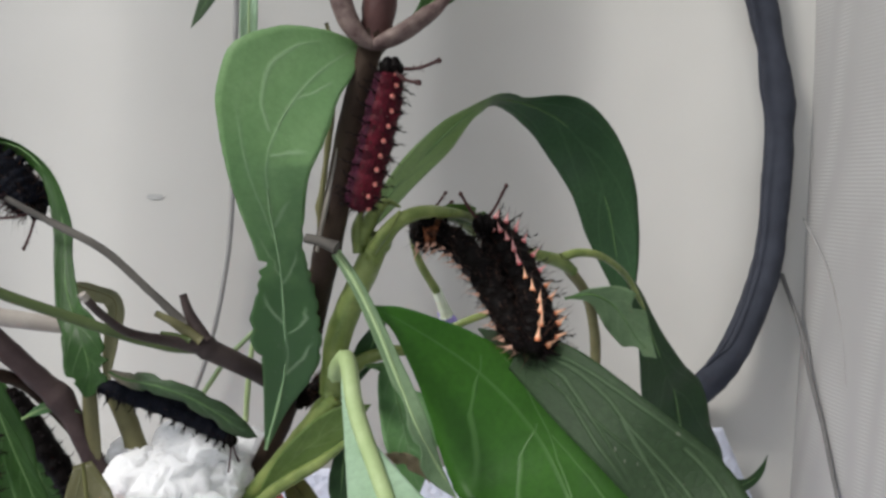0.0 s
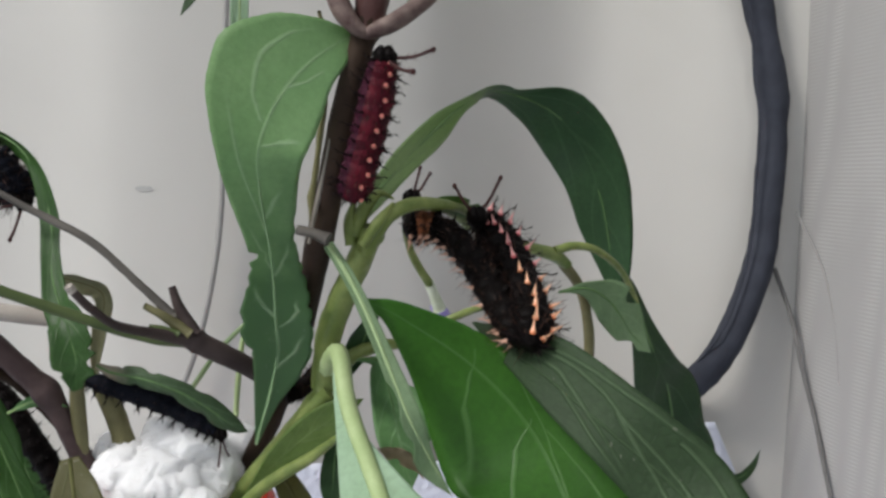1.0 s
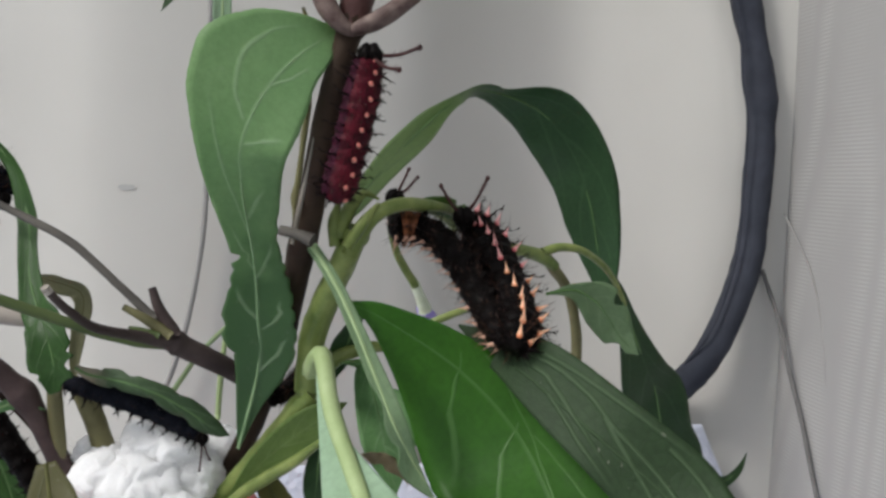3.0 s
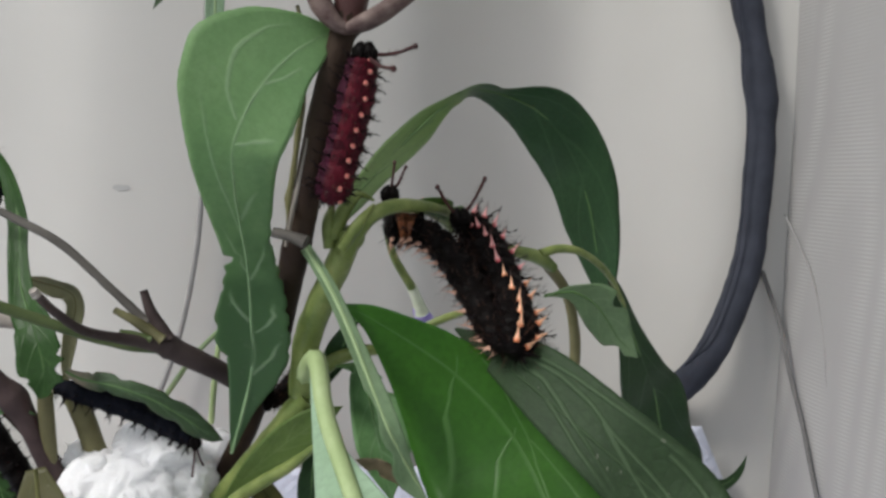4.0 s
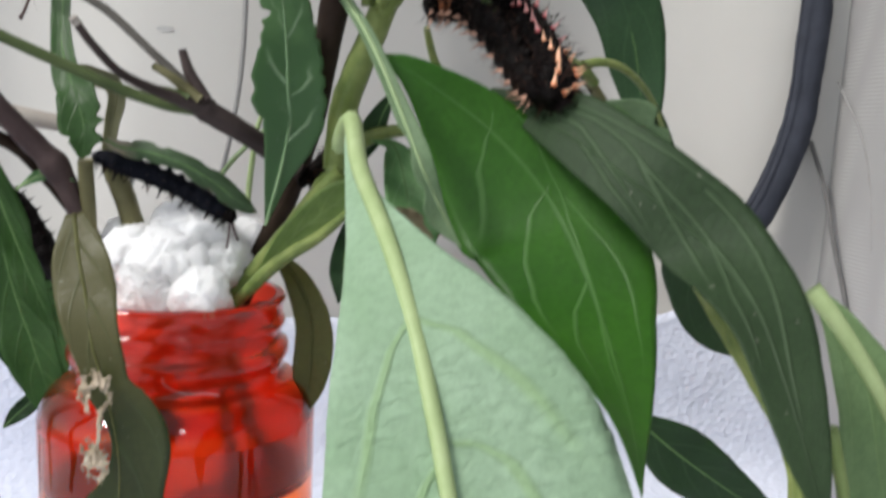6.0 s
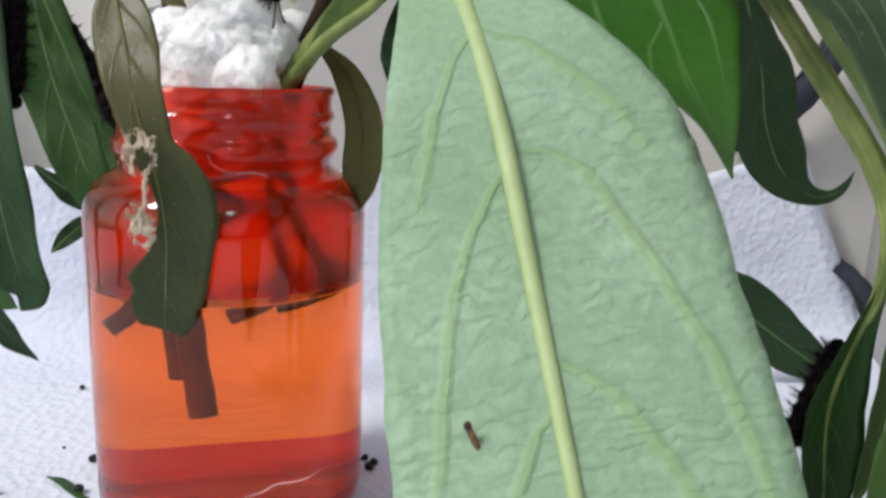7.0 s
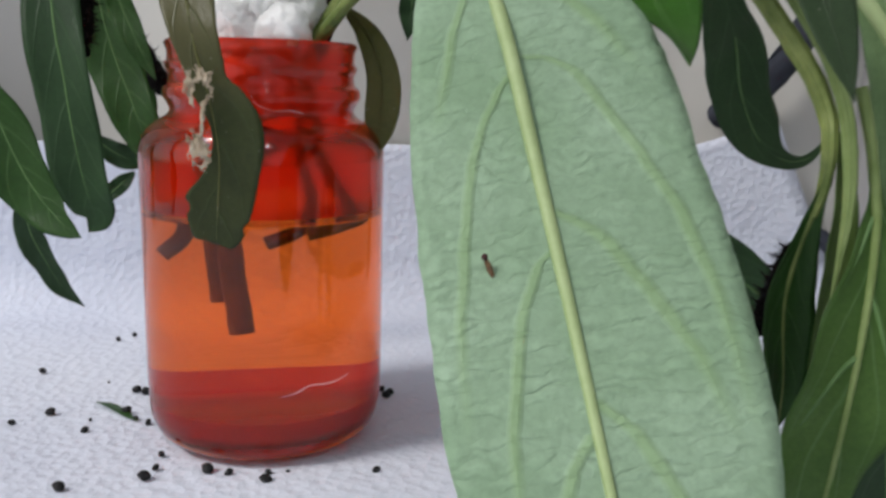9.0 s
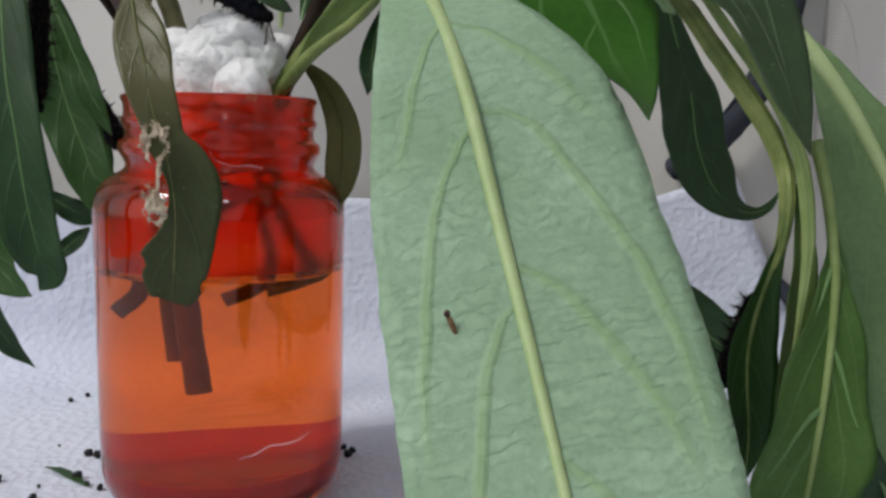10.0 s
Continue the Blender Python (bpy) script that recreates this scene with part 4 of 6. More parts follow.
stem("side_shoot", brown, [(0.0291, -0.0200, 0.1453), (0.0292, -0.0200, 0.1535), (0.0304, -0.0200, 0.1626), (0.0316, -0.0200, 0.1716), (0.0321, -0.0190, 0.1807), (0.0306, -0.0190, 0.1864)], [0.0005, 0.0006, 0.0005, 0.0005, 0.0005, 0.0003], M_OSTEM, "thin dried side shoot", n=40, rough=0.3, knots=((0.2, 0.5), (0.45, 0.3)))
stem("stub", brown, [(0.0269, -0.0310, 0.1484), (0.0296, -0.0320, 0.1479), (0.0321, -0.0330, 0.1469)], [0.0008, 0.0009, 0.0012], M_GREYTWIG, "short grey broken twig", rough=0.25)

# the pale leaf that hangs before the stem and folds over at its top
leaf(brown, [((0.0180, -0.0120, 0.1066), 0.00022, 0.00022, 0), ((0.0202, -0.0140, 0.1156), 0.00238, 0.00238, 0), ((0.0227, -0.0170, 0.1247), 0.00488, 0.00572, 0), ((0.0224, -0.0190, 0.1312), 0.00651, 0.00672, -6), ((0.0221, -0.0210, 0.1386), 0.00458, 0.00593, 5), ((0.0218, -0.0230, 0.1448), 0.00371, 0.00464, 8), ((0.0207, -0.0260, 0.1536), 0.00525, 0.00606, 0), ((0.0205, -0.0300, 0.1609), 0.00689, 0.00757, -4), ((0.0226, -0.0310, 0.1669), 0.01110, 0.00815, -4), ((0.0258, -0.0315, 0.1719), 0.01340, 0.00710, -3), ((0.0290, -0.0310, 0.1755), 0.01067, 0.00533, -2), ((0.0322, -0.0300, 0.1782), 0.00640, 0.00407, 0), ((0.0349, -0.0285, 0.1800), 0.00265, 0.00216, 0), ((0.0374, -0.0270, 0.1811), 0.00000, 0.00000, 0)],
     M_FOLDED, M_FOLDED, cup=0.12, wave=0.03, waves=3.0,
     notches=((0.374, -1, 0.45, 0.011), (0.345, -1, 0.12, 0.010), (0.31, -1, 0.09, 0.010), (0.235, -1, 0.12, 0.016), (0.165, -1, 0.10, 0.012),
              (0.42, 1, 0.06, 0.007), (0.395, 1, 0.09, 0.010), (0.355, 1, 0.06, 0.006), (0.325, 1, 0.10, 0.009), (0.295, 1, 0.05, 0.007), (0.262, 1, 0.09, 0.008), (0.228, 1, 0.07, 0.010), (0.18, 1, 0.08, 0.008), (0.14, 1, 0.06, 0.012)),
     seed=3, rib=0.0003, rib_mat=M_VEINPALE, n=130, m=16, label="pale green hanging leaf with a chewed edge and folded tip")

leaf(brown, [((0.0173, -0.0120, 0.2099), 0.00044, 0.00044, 0), ((0.0168, -0.0120, 0.1998), 0.00133, 0.00144, 0), ((0.0164, -0.0130, 0.1905), 0.00165, 0.00165, 0), ((0.0164, -0.0140, 0.1842), 0.00153, 0.00163, 0), ((0.0166, -0.0160, 0.1769), 0.00097, 0.00108, 0), ((0.0169, -0.0180, 0.1696), 0.00011, 0.00011, 0)], M_UNDER, M_UNDER, cup=0.3, wave=0.03, seed=71, rib=0.0004, rib_mat=M_PSTEM, label="pale narrow leaf hanging behind the folded leaf")
leaf(brown, [((0.0160, -0.0100, 0.2064), 0.00034, 0.00034, 0), ((0.0130, -0.0120, 0.1987), 0.00155, 0.00155, 0), ((0.0099, -0.0140, 0.1926), 0.00142, 0.00153, 0), ((0.0078, -0.0150, 0.1883), 0.00076, 0.00087, 0), ((0.0063, -0.0160, 0.1855), 0.00000, 0.00000, 0)], M_DULL, M_MID, seed=73, rib=0.0003, label="green leaf tip hanging from above")

# the arching leaf behind
leaf(brown, [((0.0357, -0.0240, 0.1482), 0.0008, 0.0008, 0), ((0.0399, -0.0140, 0.1531), 0.0016, 0.0022, 10), ((0.0479, 0.0080, 0.1607), 0.00304, 0.00304, 10), ((0.0588, 0.0360, 0.1698), 0.00351, 0.00378, 25), ((0.0692, 0.0500, 0.1777), 0.00231, 0.00231, 55),
             ((0.0789, 0.0600, 0.1808), 0.00602, 0.00602, 80), ((0.0956, 0.0660, 0.1755), 0.00958, 0.00958, 35), ((0.1064, 0.0660, 0.1600), 0.00958, 0.00958, 5), ((0.1104, 0.0660, 0.1441), 0.00834, 0.00773, 0),
             ((0.1127, 0.0640, 0.1314), 0.00521, 0.00429, 0), ((0.1147, 0.0620, 0.1172), 0.0, 0.0, 0)],
     M_ARCH, M_MID, cup=0.1, wave=0.03, waves=2.0, seed=9, rib=0.00035, n=56, label="dark green leaf arching over and hanging")

# ---- green cutting: stem, petioles, the large front leaves ----
green = thing("plant_cutting", (0.010, -0.004, 0.040), "green-stemmed plant cutting with broad drooping leaves, standing in the bottle", "plant cutting", "cuttings in the bottle")
stem("cut_end", green, [(-0.0078, 0.002, 0.034), (-0.0088, 0.003, 0.0545), (-0.004, 0.003, 0.070), (0.004, 0.002, 0.086)], [0.0017, 0.0016, 0.0014, 0.0012], M_CUT, "brown cut stem end in the water", n=16)
stem("cut_end", green, [(0.0012, -0.007, 0.0486), (0.0070, -0.006, 0.0514), (0.0110, -0.003, 0.0560), (0.0080, 0.004, 0.066), (0.0085, 0.006, 0.086)], [0.0015, 0.0015, 0.0014, 0.0012, 0.0012], M_CUT, "brown cut stem end in the water", n=16)
stem("stem", green, [(0.0088, -0.007, 0.0505), (0.0150, -0.006, 0.0524), (0.0195, -0.002, 0.0548), (0.0140, 0.003, 0.0630), (0.0102, 0.003, 0.076), (0.0096, -0.0030, 0.0880), (0.0159, -0.0060, 0.0968), (0.0247, -0.0100, 0.1081), (0.0323, -0.0140, 0.1173)], [0.0014, 0.0014, 0.0014, 0.0016, 0.0018, 0.0020, 0.0021, 0.0021, 0.0022], M_GSTEM, "thick yellow-green stem", n=40, knots=((0.95, 0.25),))
stem("upper_stem", green, [(0.0308, -0.0130, 0.1173), (0.0317, -0.0150, 0.1272), (0.0345, -0.0180, 0.1353), (0.0377, -0.0220, 0.1432), (0.0399, -0.0240, 0.1481)], [0.0023, 0.0025, 0.0025, 0.0023, 0.0020], M_GSTEM, "green stem above the node", n=30, knots=((0.95, 0.25),))
stem("petiole", green, [(0.0382, -0.0240, 0.1438), (0.0416, -0.0250, 0.1496), (0.0464, -0.0240, 0.1524), (0.0530, -0.0180, 0.1522), (0.0583, -0.0080, 0.1508), (0.0618, 0.0000, 0.1487)], [0.0015, 0.0014, 0.0012, 0.0010, 0.0009, 0.0006], M_GSTEM, "arched green petiole", n=36)
leaf(green, [((0.0503, -0.0190, 0.1528), 0.0003, 0.0003, 0), ((0.0552, -0.0130, 0.1521), 0.0020, 0.0017, 20), ((0.0605, -0.0040, 0.1502), 0.0022, 0.0018, 20), ((0.0638, 0.0020, 0.1481), 0.0, 0.0, 0)], M_FRESH, M_FRESH, rib=0.0, notches=((0.55, -1, 0.5, 0.06), (0.75, -1, 0.4, 0.05), (0.65, 1, 0.4, 0.05)), label="ragged remains of a chewed leaf")
for pts, r in (([(0.0365, -0.0240, 0.1467), (0.0380, -0.0240, 0.1510), (0.0408, -0.0220, 0.1543), (0.0436, -0.0210, 0.1533)], 0.0011), ([(0.0378, -0.0260, 0.1454), (0.0406, -0.0270, 0.1495), (0.0432, -0.0260, 0.1528)], 0.0010), ([(0.0359, -0.0240, 0.1453), (0.0357, -0.0240, 0.1496), (0.0367, -0.0230, 0.1534)], 0.0011)):
    stem("bud", green, pts, [r, r * 1.15, r * 0.7, r * 0.2] if len(pts) == 4 else [r, r * 0.95, r * 0.2], M_GSTEM, "small leaf bud at the node", n=12)
stem("lower_petiole", green, [(0.0121, -0.0090, 0.0911), (0.0199, -0.0140, 0.0993), (0.0283, -0.0180, 0.1055), (0.0343, -0.0220, 0.1111)], [0.0011, 0.0013, 0.0011, 0.0006], M_GSTEM, "pale petiole of a folded leaf", n=24)
leaf(green, [((0.0144, -0.0070, 0.0936), 0.0, 0.0, 0), ((0.0218, -0.0120, 0.1032), 0.00232, 0.00232, 0), ((0.0281, -0.0140, 0.1088), 0.00354, 0.00333, 0), ((0.0332, -0.0160, 0.1128), 0.00309, 0.00247, 0), ((0.0383, -0.0140, 0.1153), 0.0, 0.0, 0)], M_STEMLEAF, M_STEMLEAF, rib=0.0, label="folded green leaf")
stem("hook", green, [(0.0310, -0.0110, 0.1258), (0.0327, -0.0080, 0.1269), (0.0342, -0.0060, 0.1282)], [0.0004, 0.0004, 0.0005], M_GREYTWIG, "small dry hooked stipule", n=10)

# large leaf that droops toward the viewer, pale underside showing
leaf(green, [((0.0313, -0.0140, 0.1212), 0.0003, 0.0003, 0), ((0.0336, -0.0220, 0.1265), 0.0005, 0.0005, 0), ((0.0332, -0.0280, 0.1234), 0.0010, 0.0007, 0), ((0.0364, -0.0380, 0.1162), 0.00071, 0.00372, 0), ((0.0401, -0.0520, 0.1079), 0.00572, 0.00731, 0),
             ((0.0431, -0.0640, 0.0986), 0.01440, 0.01100, 0), ((0.0466, -0.0740, 0.0847), 0.02090, 0.01539, 0), ((0.0493, -0.0870, 0.0680), 0.02210, 0.01684, 0), ((0.0517, -0.0965, 0.0551), 0.02170, 0.01750, 0),
             ((0.0538, -0.1070, 0.0418), 0.02030, 0.01690, 0), ((0.0562, -0.1160, 0.0279), 0.01500, 0.01300, 0), ((0.0590, -0.1230, 0.0114), 0.0, 0.0, 0)],
     M_UNDER, M_MID, cup=-0.04, wave=0.02, waves=4.0, seed=1, rib=0.0018, rib_mat=M_RIB, n=130, m=20, label="large pale leaf underside with a thick yellow-green midrib")
part("insect_speck", ball_mesh("insect_speck", (0.0418, -0.0920, 0.0608), 0.0008, (0.5, 0.4, 1.7), 0.15, 3, 900, Matrix.Rotation(radians(-24), 3, "Y")), M_EGG, green, "tiny brown insect larva on the leaf")
part("insect_head", ball_mesh("insect_head", (0.0412, -0.0922, 0.0622), 0.00042, (1, 0.8, 1.2), 0.1, 2, 900), M_HORN, green, "dark head of the tiny larva")

# bright leaf behind it
leaf(green, [((0.0380, -0.0320, 0.1366), 0.0004, 0.0004, 0), ((0.0439, -0.0330, 0.1337), 0.00276, 0.00312, 0), ((0.0561, -0.0340, 0.1254), 0.00547, 0.01240, 0), ((0.0656, -0.0380, 0.1151), 0.00665, 0.01683, 0), ((0.0698, -0.0460, 0.1049), 0.01043, 0.01376, 0),
             ((0.0712, -0.0550, 0.0968), 0.00720, 0.01086, 0), ((0.0702, -0.0700, 0.0905), 0.00330, 0.00529, 0), ((0.0672, -0.0860, 0.0861), 0.0, 0.0, 0)],
     M_BRIGHT, M_MID, cup=0.1, wave=0.03, waves=3.0, seed=5, rib=0.0, n=56, m=14, label="broad bright green leaf, upper side")

# chewed strip of leaf hanging from the upper node
leaf(green, [((0.0320, -0.0300, 0.1458), 0.0009, 0.0009, 0), ((0.0358, -0.0340, 0.1398), 0.00107, 0.00107, 0), ((0.0399, -0.0400, 0.1309), 0.00137, 0.00120, 0), ((0.0438, -0.0460, 0.1210), 0.00196, 0.00131, 0), ((0.0477, -0.0450, 0.1130), 0.00067, 0.00252, 0), ((0.0508, -0.0460, 0.1076), 0.0, 0.0, 0)],
     M_STRIP, M_STRIP, cup=0.25, wave=0.1, seed=8, rib=0.0005, rib_mat=M_PSTEM, notches=((0.55, 1, 0.6, 0.05), (0.7, 1, 0.5, 0.04)), label="narrow chewed strip of a pale leaf")
leaf(green, [((0.0398, -0.0360, 0.1124), 0.00010, 0.00010, 0), ((0.0418, -0.0360, 0.1116), 0.00114, 0.00095, 0), ((0.0442, -0.0360, 0.1105), 0.00152, 0.00114, 0), ((0.0464, -0.0360, 0.1085), 0.00048, 0.00038, 0), ((0.0475, -0.0360, 0.1068), 0.00000, 0.00000, 0)], M_BROWNED, M_BROWNED, cup=0.3, wave=0.2, seed=19, rib=0.0, notches=((0.4, 1, 0.6, 0.1), (0.65, -1, 0.5, 0.1)), label="browned dry remnant of a chewed leaf")
leaf(green, [((0.0370, -0.0140, 0.1227), 0.0, 0.0, 0), ((0.0412, -0.0120, 0.1221), 0.001, 0.002, 0), ((0.0432, -0.0140, 0.1162), 0.00513, 0.00359, 0), ((0.0448, -0.0200, 0.1084), 0.00592, 0.00394, 0), ((0.0465, -0.0240, 0.1005), 0.0, 0.0, 0)],
     M_PALE, M_BRIGHT, cup=0.3, wave=0.12, seed=14, rib=0.0003, rib_mat=M_VEINDIM, notches=((0.45, -1, 0.5, 0.06),), label="small chewed green leaf at the node")
stem("side_petiole", green, [(0.0329, -0.0130, 0.1205), (0.0370, -0.0110, 0.1233), (0.0423, -0.0100, 0.1247), (0.0467, -0.0090, 0.1246)], [0.0016, 0.0014, 0.0012, 0.0009], M_GSTEM, "green side petiole", n=20)
leaf(green, [((0.0422, -0.0120, 0.1327), 0.0, 0.0, 0), ((0.0397, -0.0110, 0.1289), 0.00104, 0.00167, 0), ((0.0376, -0.0100, 0.1234), 0.00168, 0.00294, 0), ((0.0360, -0.0100, 0.1186), 0.0, 0.0, 0)], M_DARK, M_DARK, rib=0.0003, label="small dark green leaf")
leaf(green, [((0.0352, -0.0060, 0.1122), 0.0, 0.0, 0), ((0.0330, -0.0080, 0.1036), 0.00195, 0.00195, 0), ((0.0323, -0.0100, 0.0973), 0.00256, 0.00256, 0), ((0.0316, -0.0120, 0.0917), 0.0, 0.0, 0)], M_DARK, M_DARK, rib=0.0003, label="small dark green leaf")

# big grey-green leaf on which the caterpillar sits
leaf(green, [((0.0566, -0.0300, 0.1322), 0.0002, 0.0002, 0), ((0.0616, -0.0340, 0.1286), 0.00376, 0.00215, 10), ((0.0667, -0.0430, 0.1250), 0.00700, 0.00376, 5), ((0.0743, -0.0530, 0.1186), 0.00749, 0.00489, 0), ((0.0831, -0.0590, 0.1108), 0.00780, 0.00615, 0),
             ((0.0859, -0.0700, 0.1043), 0.00666, 0.00530, 0), ((0.0863, -0.0780, 0.0973), 0.00477, 0.00389, 0), ((0.0870, -0.0840, 0.0895), 0.00271, 0.00271, 0), ((0.0880, -0.0880, 0.0820), 0.0, 0.0, 0)],
     M_GREYLEAF, M_GREYLEAF, cup=0.1, wave=0.03, waves=3.0, seed=6, rib=0.0, n=56, m=14, label="long grey-green leaf with raised veins and pale specks")

# ---- right-hand cutting with hanging leaves ----
right = thing("plant_cutting", (0.1046, -0.0300, 0.0926), "leafy green cutting drooping beside the bottle", "plant cutting", "cuttings in the bottle")
stem("stem", right, [(0.0420, -0.0210, 0.1493), (0.0469, -0.0190, 0.1518), (0.0540, -0.0100, 0.1511), (0.0608, -0.0010, 0.1476), (0.0707, 0.0080, 0.1431), (0.0824, 0.0180, 0.1398), (0.0875, 0.0215, 0.1368)], [0.0009, 0.0009, 0.0009, 0.0010, 0.0011, 0.0016, 0.0012], M_GSTEM, "green side branch", n=40, knots=((0.5, 0.4),))
stem("brown_stem", right, [(0.0867, 0.0240, 0.1372), (0.0914, 0.0260, 0.1316), (0.0943, 0.0280, 0.1232), (0.0954, 0.0300, 0.1117), (0.0926, 0.0300, 0.0949)], 0.0013, M_OSTEM, "olive-brown side stem", n=24)
stem("petiole", right, [(0.0833, 0.0180, 0.1404), (0.0888, 0.0200, 0.1414), (0.0951, 0.0230, 0.1399), (0.1031, 0.0300, 0.1347), (0.1097, 0.0380, 0.1270), (0.1143, 0.0440, 0.1202)], [0.0011, 0.0010, 0.0009, 0.0008, 0.0007, 0.0006], M_GSTEM, "thin yellow-green petiole", n=26)
leaf(right, [((0.1028, 0.0300, 0.1354), 0.0003, 0.0003, 0), ((0.1079, 0.0360, 0.1295), 0.00135, 0.00216, 0), ((0.1147, 0.0440, 0.1179), 0.00280, 0.00421, 0), ((0.1229, 0.0530, 0.1044), 0.00548, 0.00912, 0),
             ((0.1296, 0.0620, 0.0947), 0.00856, 0.01121, 0), ((0.1343, 0.0680, 0.0819), 0.00877, 0.00958, 0), ((0.1413, 0.0730, 0.0708), 0.00895, 0.00781, 0), ((0.1504, 0.0770, 0.0632), 0.00397, 0.00397, 0), ((0.1602, 0.0810, 0.0610), 0.00202, 0.00202, 0), ((0.1670, 0.0840, 0.0639), 0.00136, 0.00136, 0), ((0.1711, 0.0870, 0.0685), 0.0, 0.0, 0)],
     M_DARK, M_DARK, cup=0.08, wave=0.03, seed=12, rib=0.0004, rib_mat=M_VEINDIM, n=56, m=12, label="long dark green leaf hanging with a curled tip")
leaf(right, [((0.0840, 0.0160, 0.1311), 0.0, 0.0, 0), ((0.0911, 0.0180, 0.1316), 0.00173, 0.00222, 0), ((0.0978, 0.0200, 0.1277), 0.00573, 0.00498, 0), ((0.1035, 0.0220, 0.1200), 0.00378, 0.00378, 0), ((0.1085, 0.0220, 0.1152), 0.0, 0.0, 0)],
     M_STRIP, M_STRIP, seed=17, notches=((0.55, -1, 0.5, 0.05), (0.8, 1, 0.6, 0.08)), rib=0.0004, label="small pale leaf with chewed holes")
# drooping stems and leaves at the front right
stem("drooping_stem", right, [(0.0820, -0.0410, 0.1132), (0.0861, -0.0450, 0.1068), (0.0893, -0.0490, 0.1005), (0.0920, -0.0520, 0.0953), (0.0964, -0.0560, 0.0872), (0.0992, -0.0580, 0.0804), (0.0994, -0.0600, 0.0751), (0.1001, -0.0580, 0.0681), (0.0995, -0.0565, 0.0629)], [0.0012, 0.0015, 0.0015, 0.0015, 0.0015, 0.0014, 0.0012, 0.0010, 0.0006], M_GSTEM, "drooping ribbed green stem", n=44, ribs=7)
stem("drooping_stem", right, [(0.0876, -0.0480, 0.1093), (0.0921, -0.0520, 0.1012), (0.0962, -0.0550, 0.0943), (0.0990, -0.0580, 0.0881), (0.1010, -0.0605, 0.0809), (0.1022, -0.0615, 0.0733), (0.1028, -0.0615, 0.0657), (0.1025, -0.0610, 0.0560), (0.1018, -0.0605, 0.0460)], [0.0008, 0.0009, 0.0010, 0.0011, 0.0011, 0.0011, 0.0009, 0.0005, 0.0001], M_RSTEM, "drooping ribbed pale green stem", n=44, ribs=6)
leaf(right, [((0.1001, -0.0600, 0.0742), 0.00048, 0.00048, 0), ((0.1000, -0.0580, 0.0676), 0.00086, 0.00096, 0), ((0.0991, -0.0560, 0.0613), 0.00196, 0.00196, 0), ((0.0985, -0.0520, 0.0507), 0.00420, 0.00400, 0), ((0.0993, -0.0500, 0.0421), 0.00469, 0.00469, 0), ((0.1012, -0.0480, 0.0331), 0.00371, 0.00371, 0), ((0.1022, -0.0460, 0.0256), 0.00187, 0.00187, 0), ((0.1026, -0.0450, 0.0206), 0.00000, 0.00000, 0)],
     M_MID, M_MID, cup=0.5, wave=0.04, seed=21, rib=0.0006, rib_mat=M_GSTEM, n=50, label="folded dark green leaf hanging down")
leaf(right, [((0.1008, -0.0600, 0.0771), 0.0004, 0.0004, 0), ((0.1041, -0.0580, 0.0651), 0.00188, 0.00245, 0), ((0.1047, -0.0560, 0.0526), 0.00229, 0.00286, 0), ((0.1044, -0.0540, 0.0415), 0.00193, 0.00193, 0), ((0.1045, -0.0500, 0.0293), 0.0, 0.0, 0)],
     M_STEMLEAF, M_MID, cup=0.4, seed=23, rib=0.0004, label="narrow green leaf hanging down")
leaf(right, [((0.1045, -0.0580, 0.0843), 0.00058, 0.00058, 0), ((0.1067, -0.0590, 0.0751), 0.00086, 0.00077, 0), ((0.1079, -0.0600, 0.0664), 0.00114, 0.00133, 0), ((0.1081, -0.0610, 0.0604), 0.00263, 0.00357, 0), ((0.1069, -0.0630, 0.0490), 0.00595, 0.00670, 0), ((0.1042, -0.0660, 0.0360), 0.00902, 0.00994, 0), ((0.1014, -0.0680, 0.0228), 0.00504, 0.00972, 0), ((0.0997, -0.0680, 0.0118), 0.00270, 0.00540, 0), ((0.0989, -0.0680, 0.0029), 0.00000, 0.00000, 0)],
     M_FRESH, M_PALE, cup=0.22, wave=0.16, waves=5.0, seed=25, rib=0.0011, rib_mat=M_RSTEM, veins=2, vein_mat=M_VEINDIM, reach=0.12, n=70, m=14, label="broad green leaf with a pale midrib hanging down")
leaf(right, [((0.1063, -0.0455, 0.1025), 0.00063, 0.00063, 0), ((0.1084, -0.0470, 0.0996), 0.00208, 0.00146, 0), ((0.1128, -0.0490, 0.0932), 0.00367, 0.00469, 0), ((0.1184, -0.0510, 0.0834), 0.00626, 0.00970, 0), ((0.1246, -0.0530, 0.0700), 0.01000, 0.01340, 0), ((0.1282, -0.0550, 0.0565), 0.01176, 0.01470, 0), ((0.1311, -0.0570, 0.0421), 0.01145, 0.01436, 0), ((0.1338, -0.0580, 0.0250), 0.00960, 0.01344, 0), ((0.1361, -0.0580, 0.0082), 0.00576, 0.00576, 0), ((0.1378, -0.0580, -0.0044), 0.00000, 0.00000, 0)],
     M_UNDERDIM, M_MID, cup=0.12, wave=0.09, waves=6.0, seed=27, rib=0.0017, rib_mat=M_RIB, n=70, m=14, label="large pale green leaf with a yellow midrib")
leaf(right, [((0.1102, -0.0600, 0.0431), 0.0, 0.0, 0), ((0.1134, -0.0600, 0.0305), 0.00556, 0.00556, 0), ((0.1169, -0.0580, 0.0166), 0.00752, 0.00752, 0), ((0.1198, -0.0560, -0.0037), 0.0, 0.0, 0)], M_DARK, M_DARK, seed=29, rib=0.0004, label="dark green leaf behind the others")
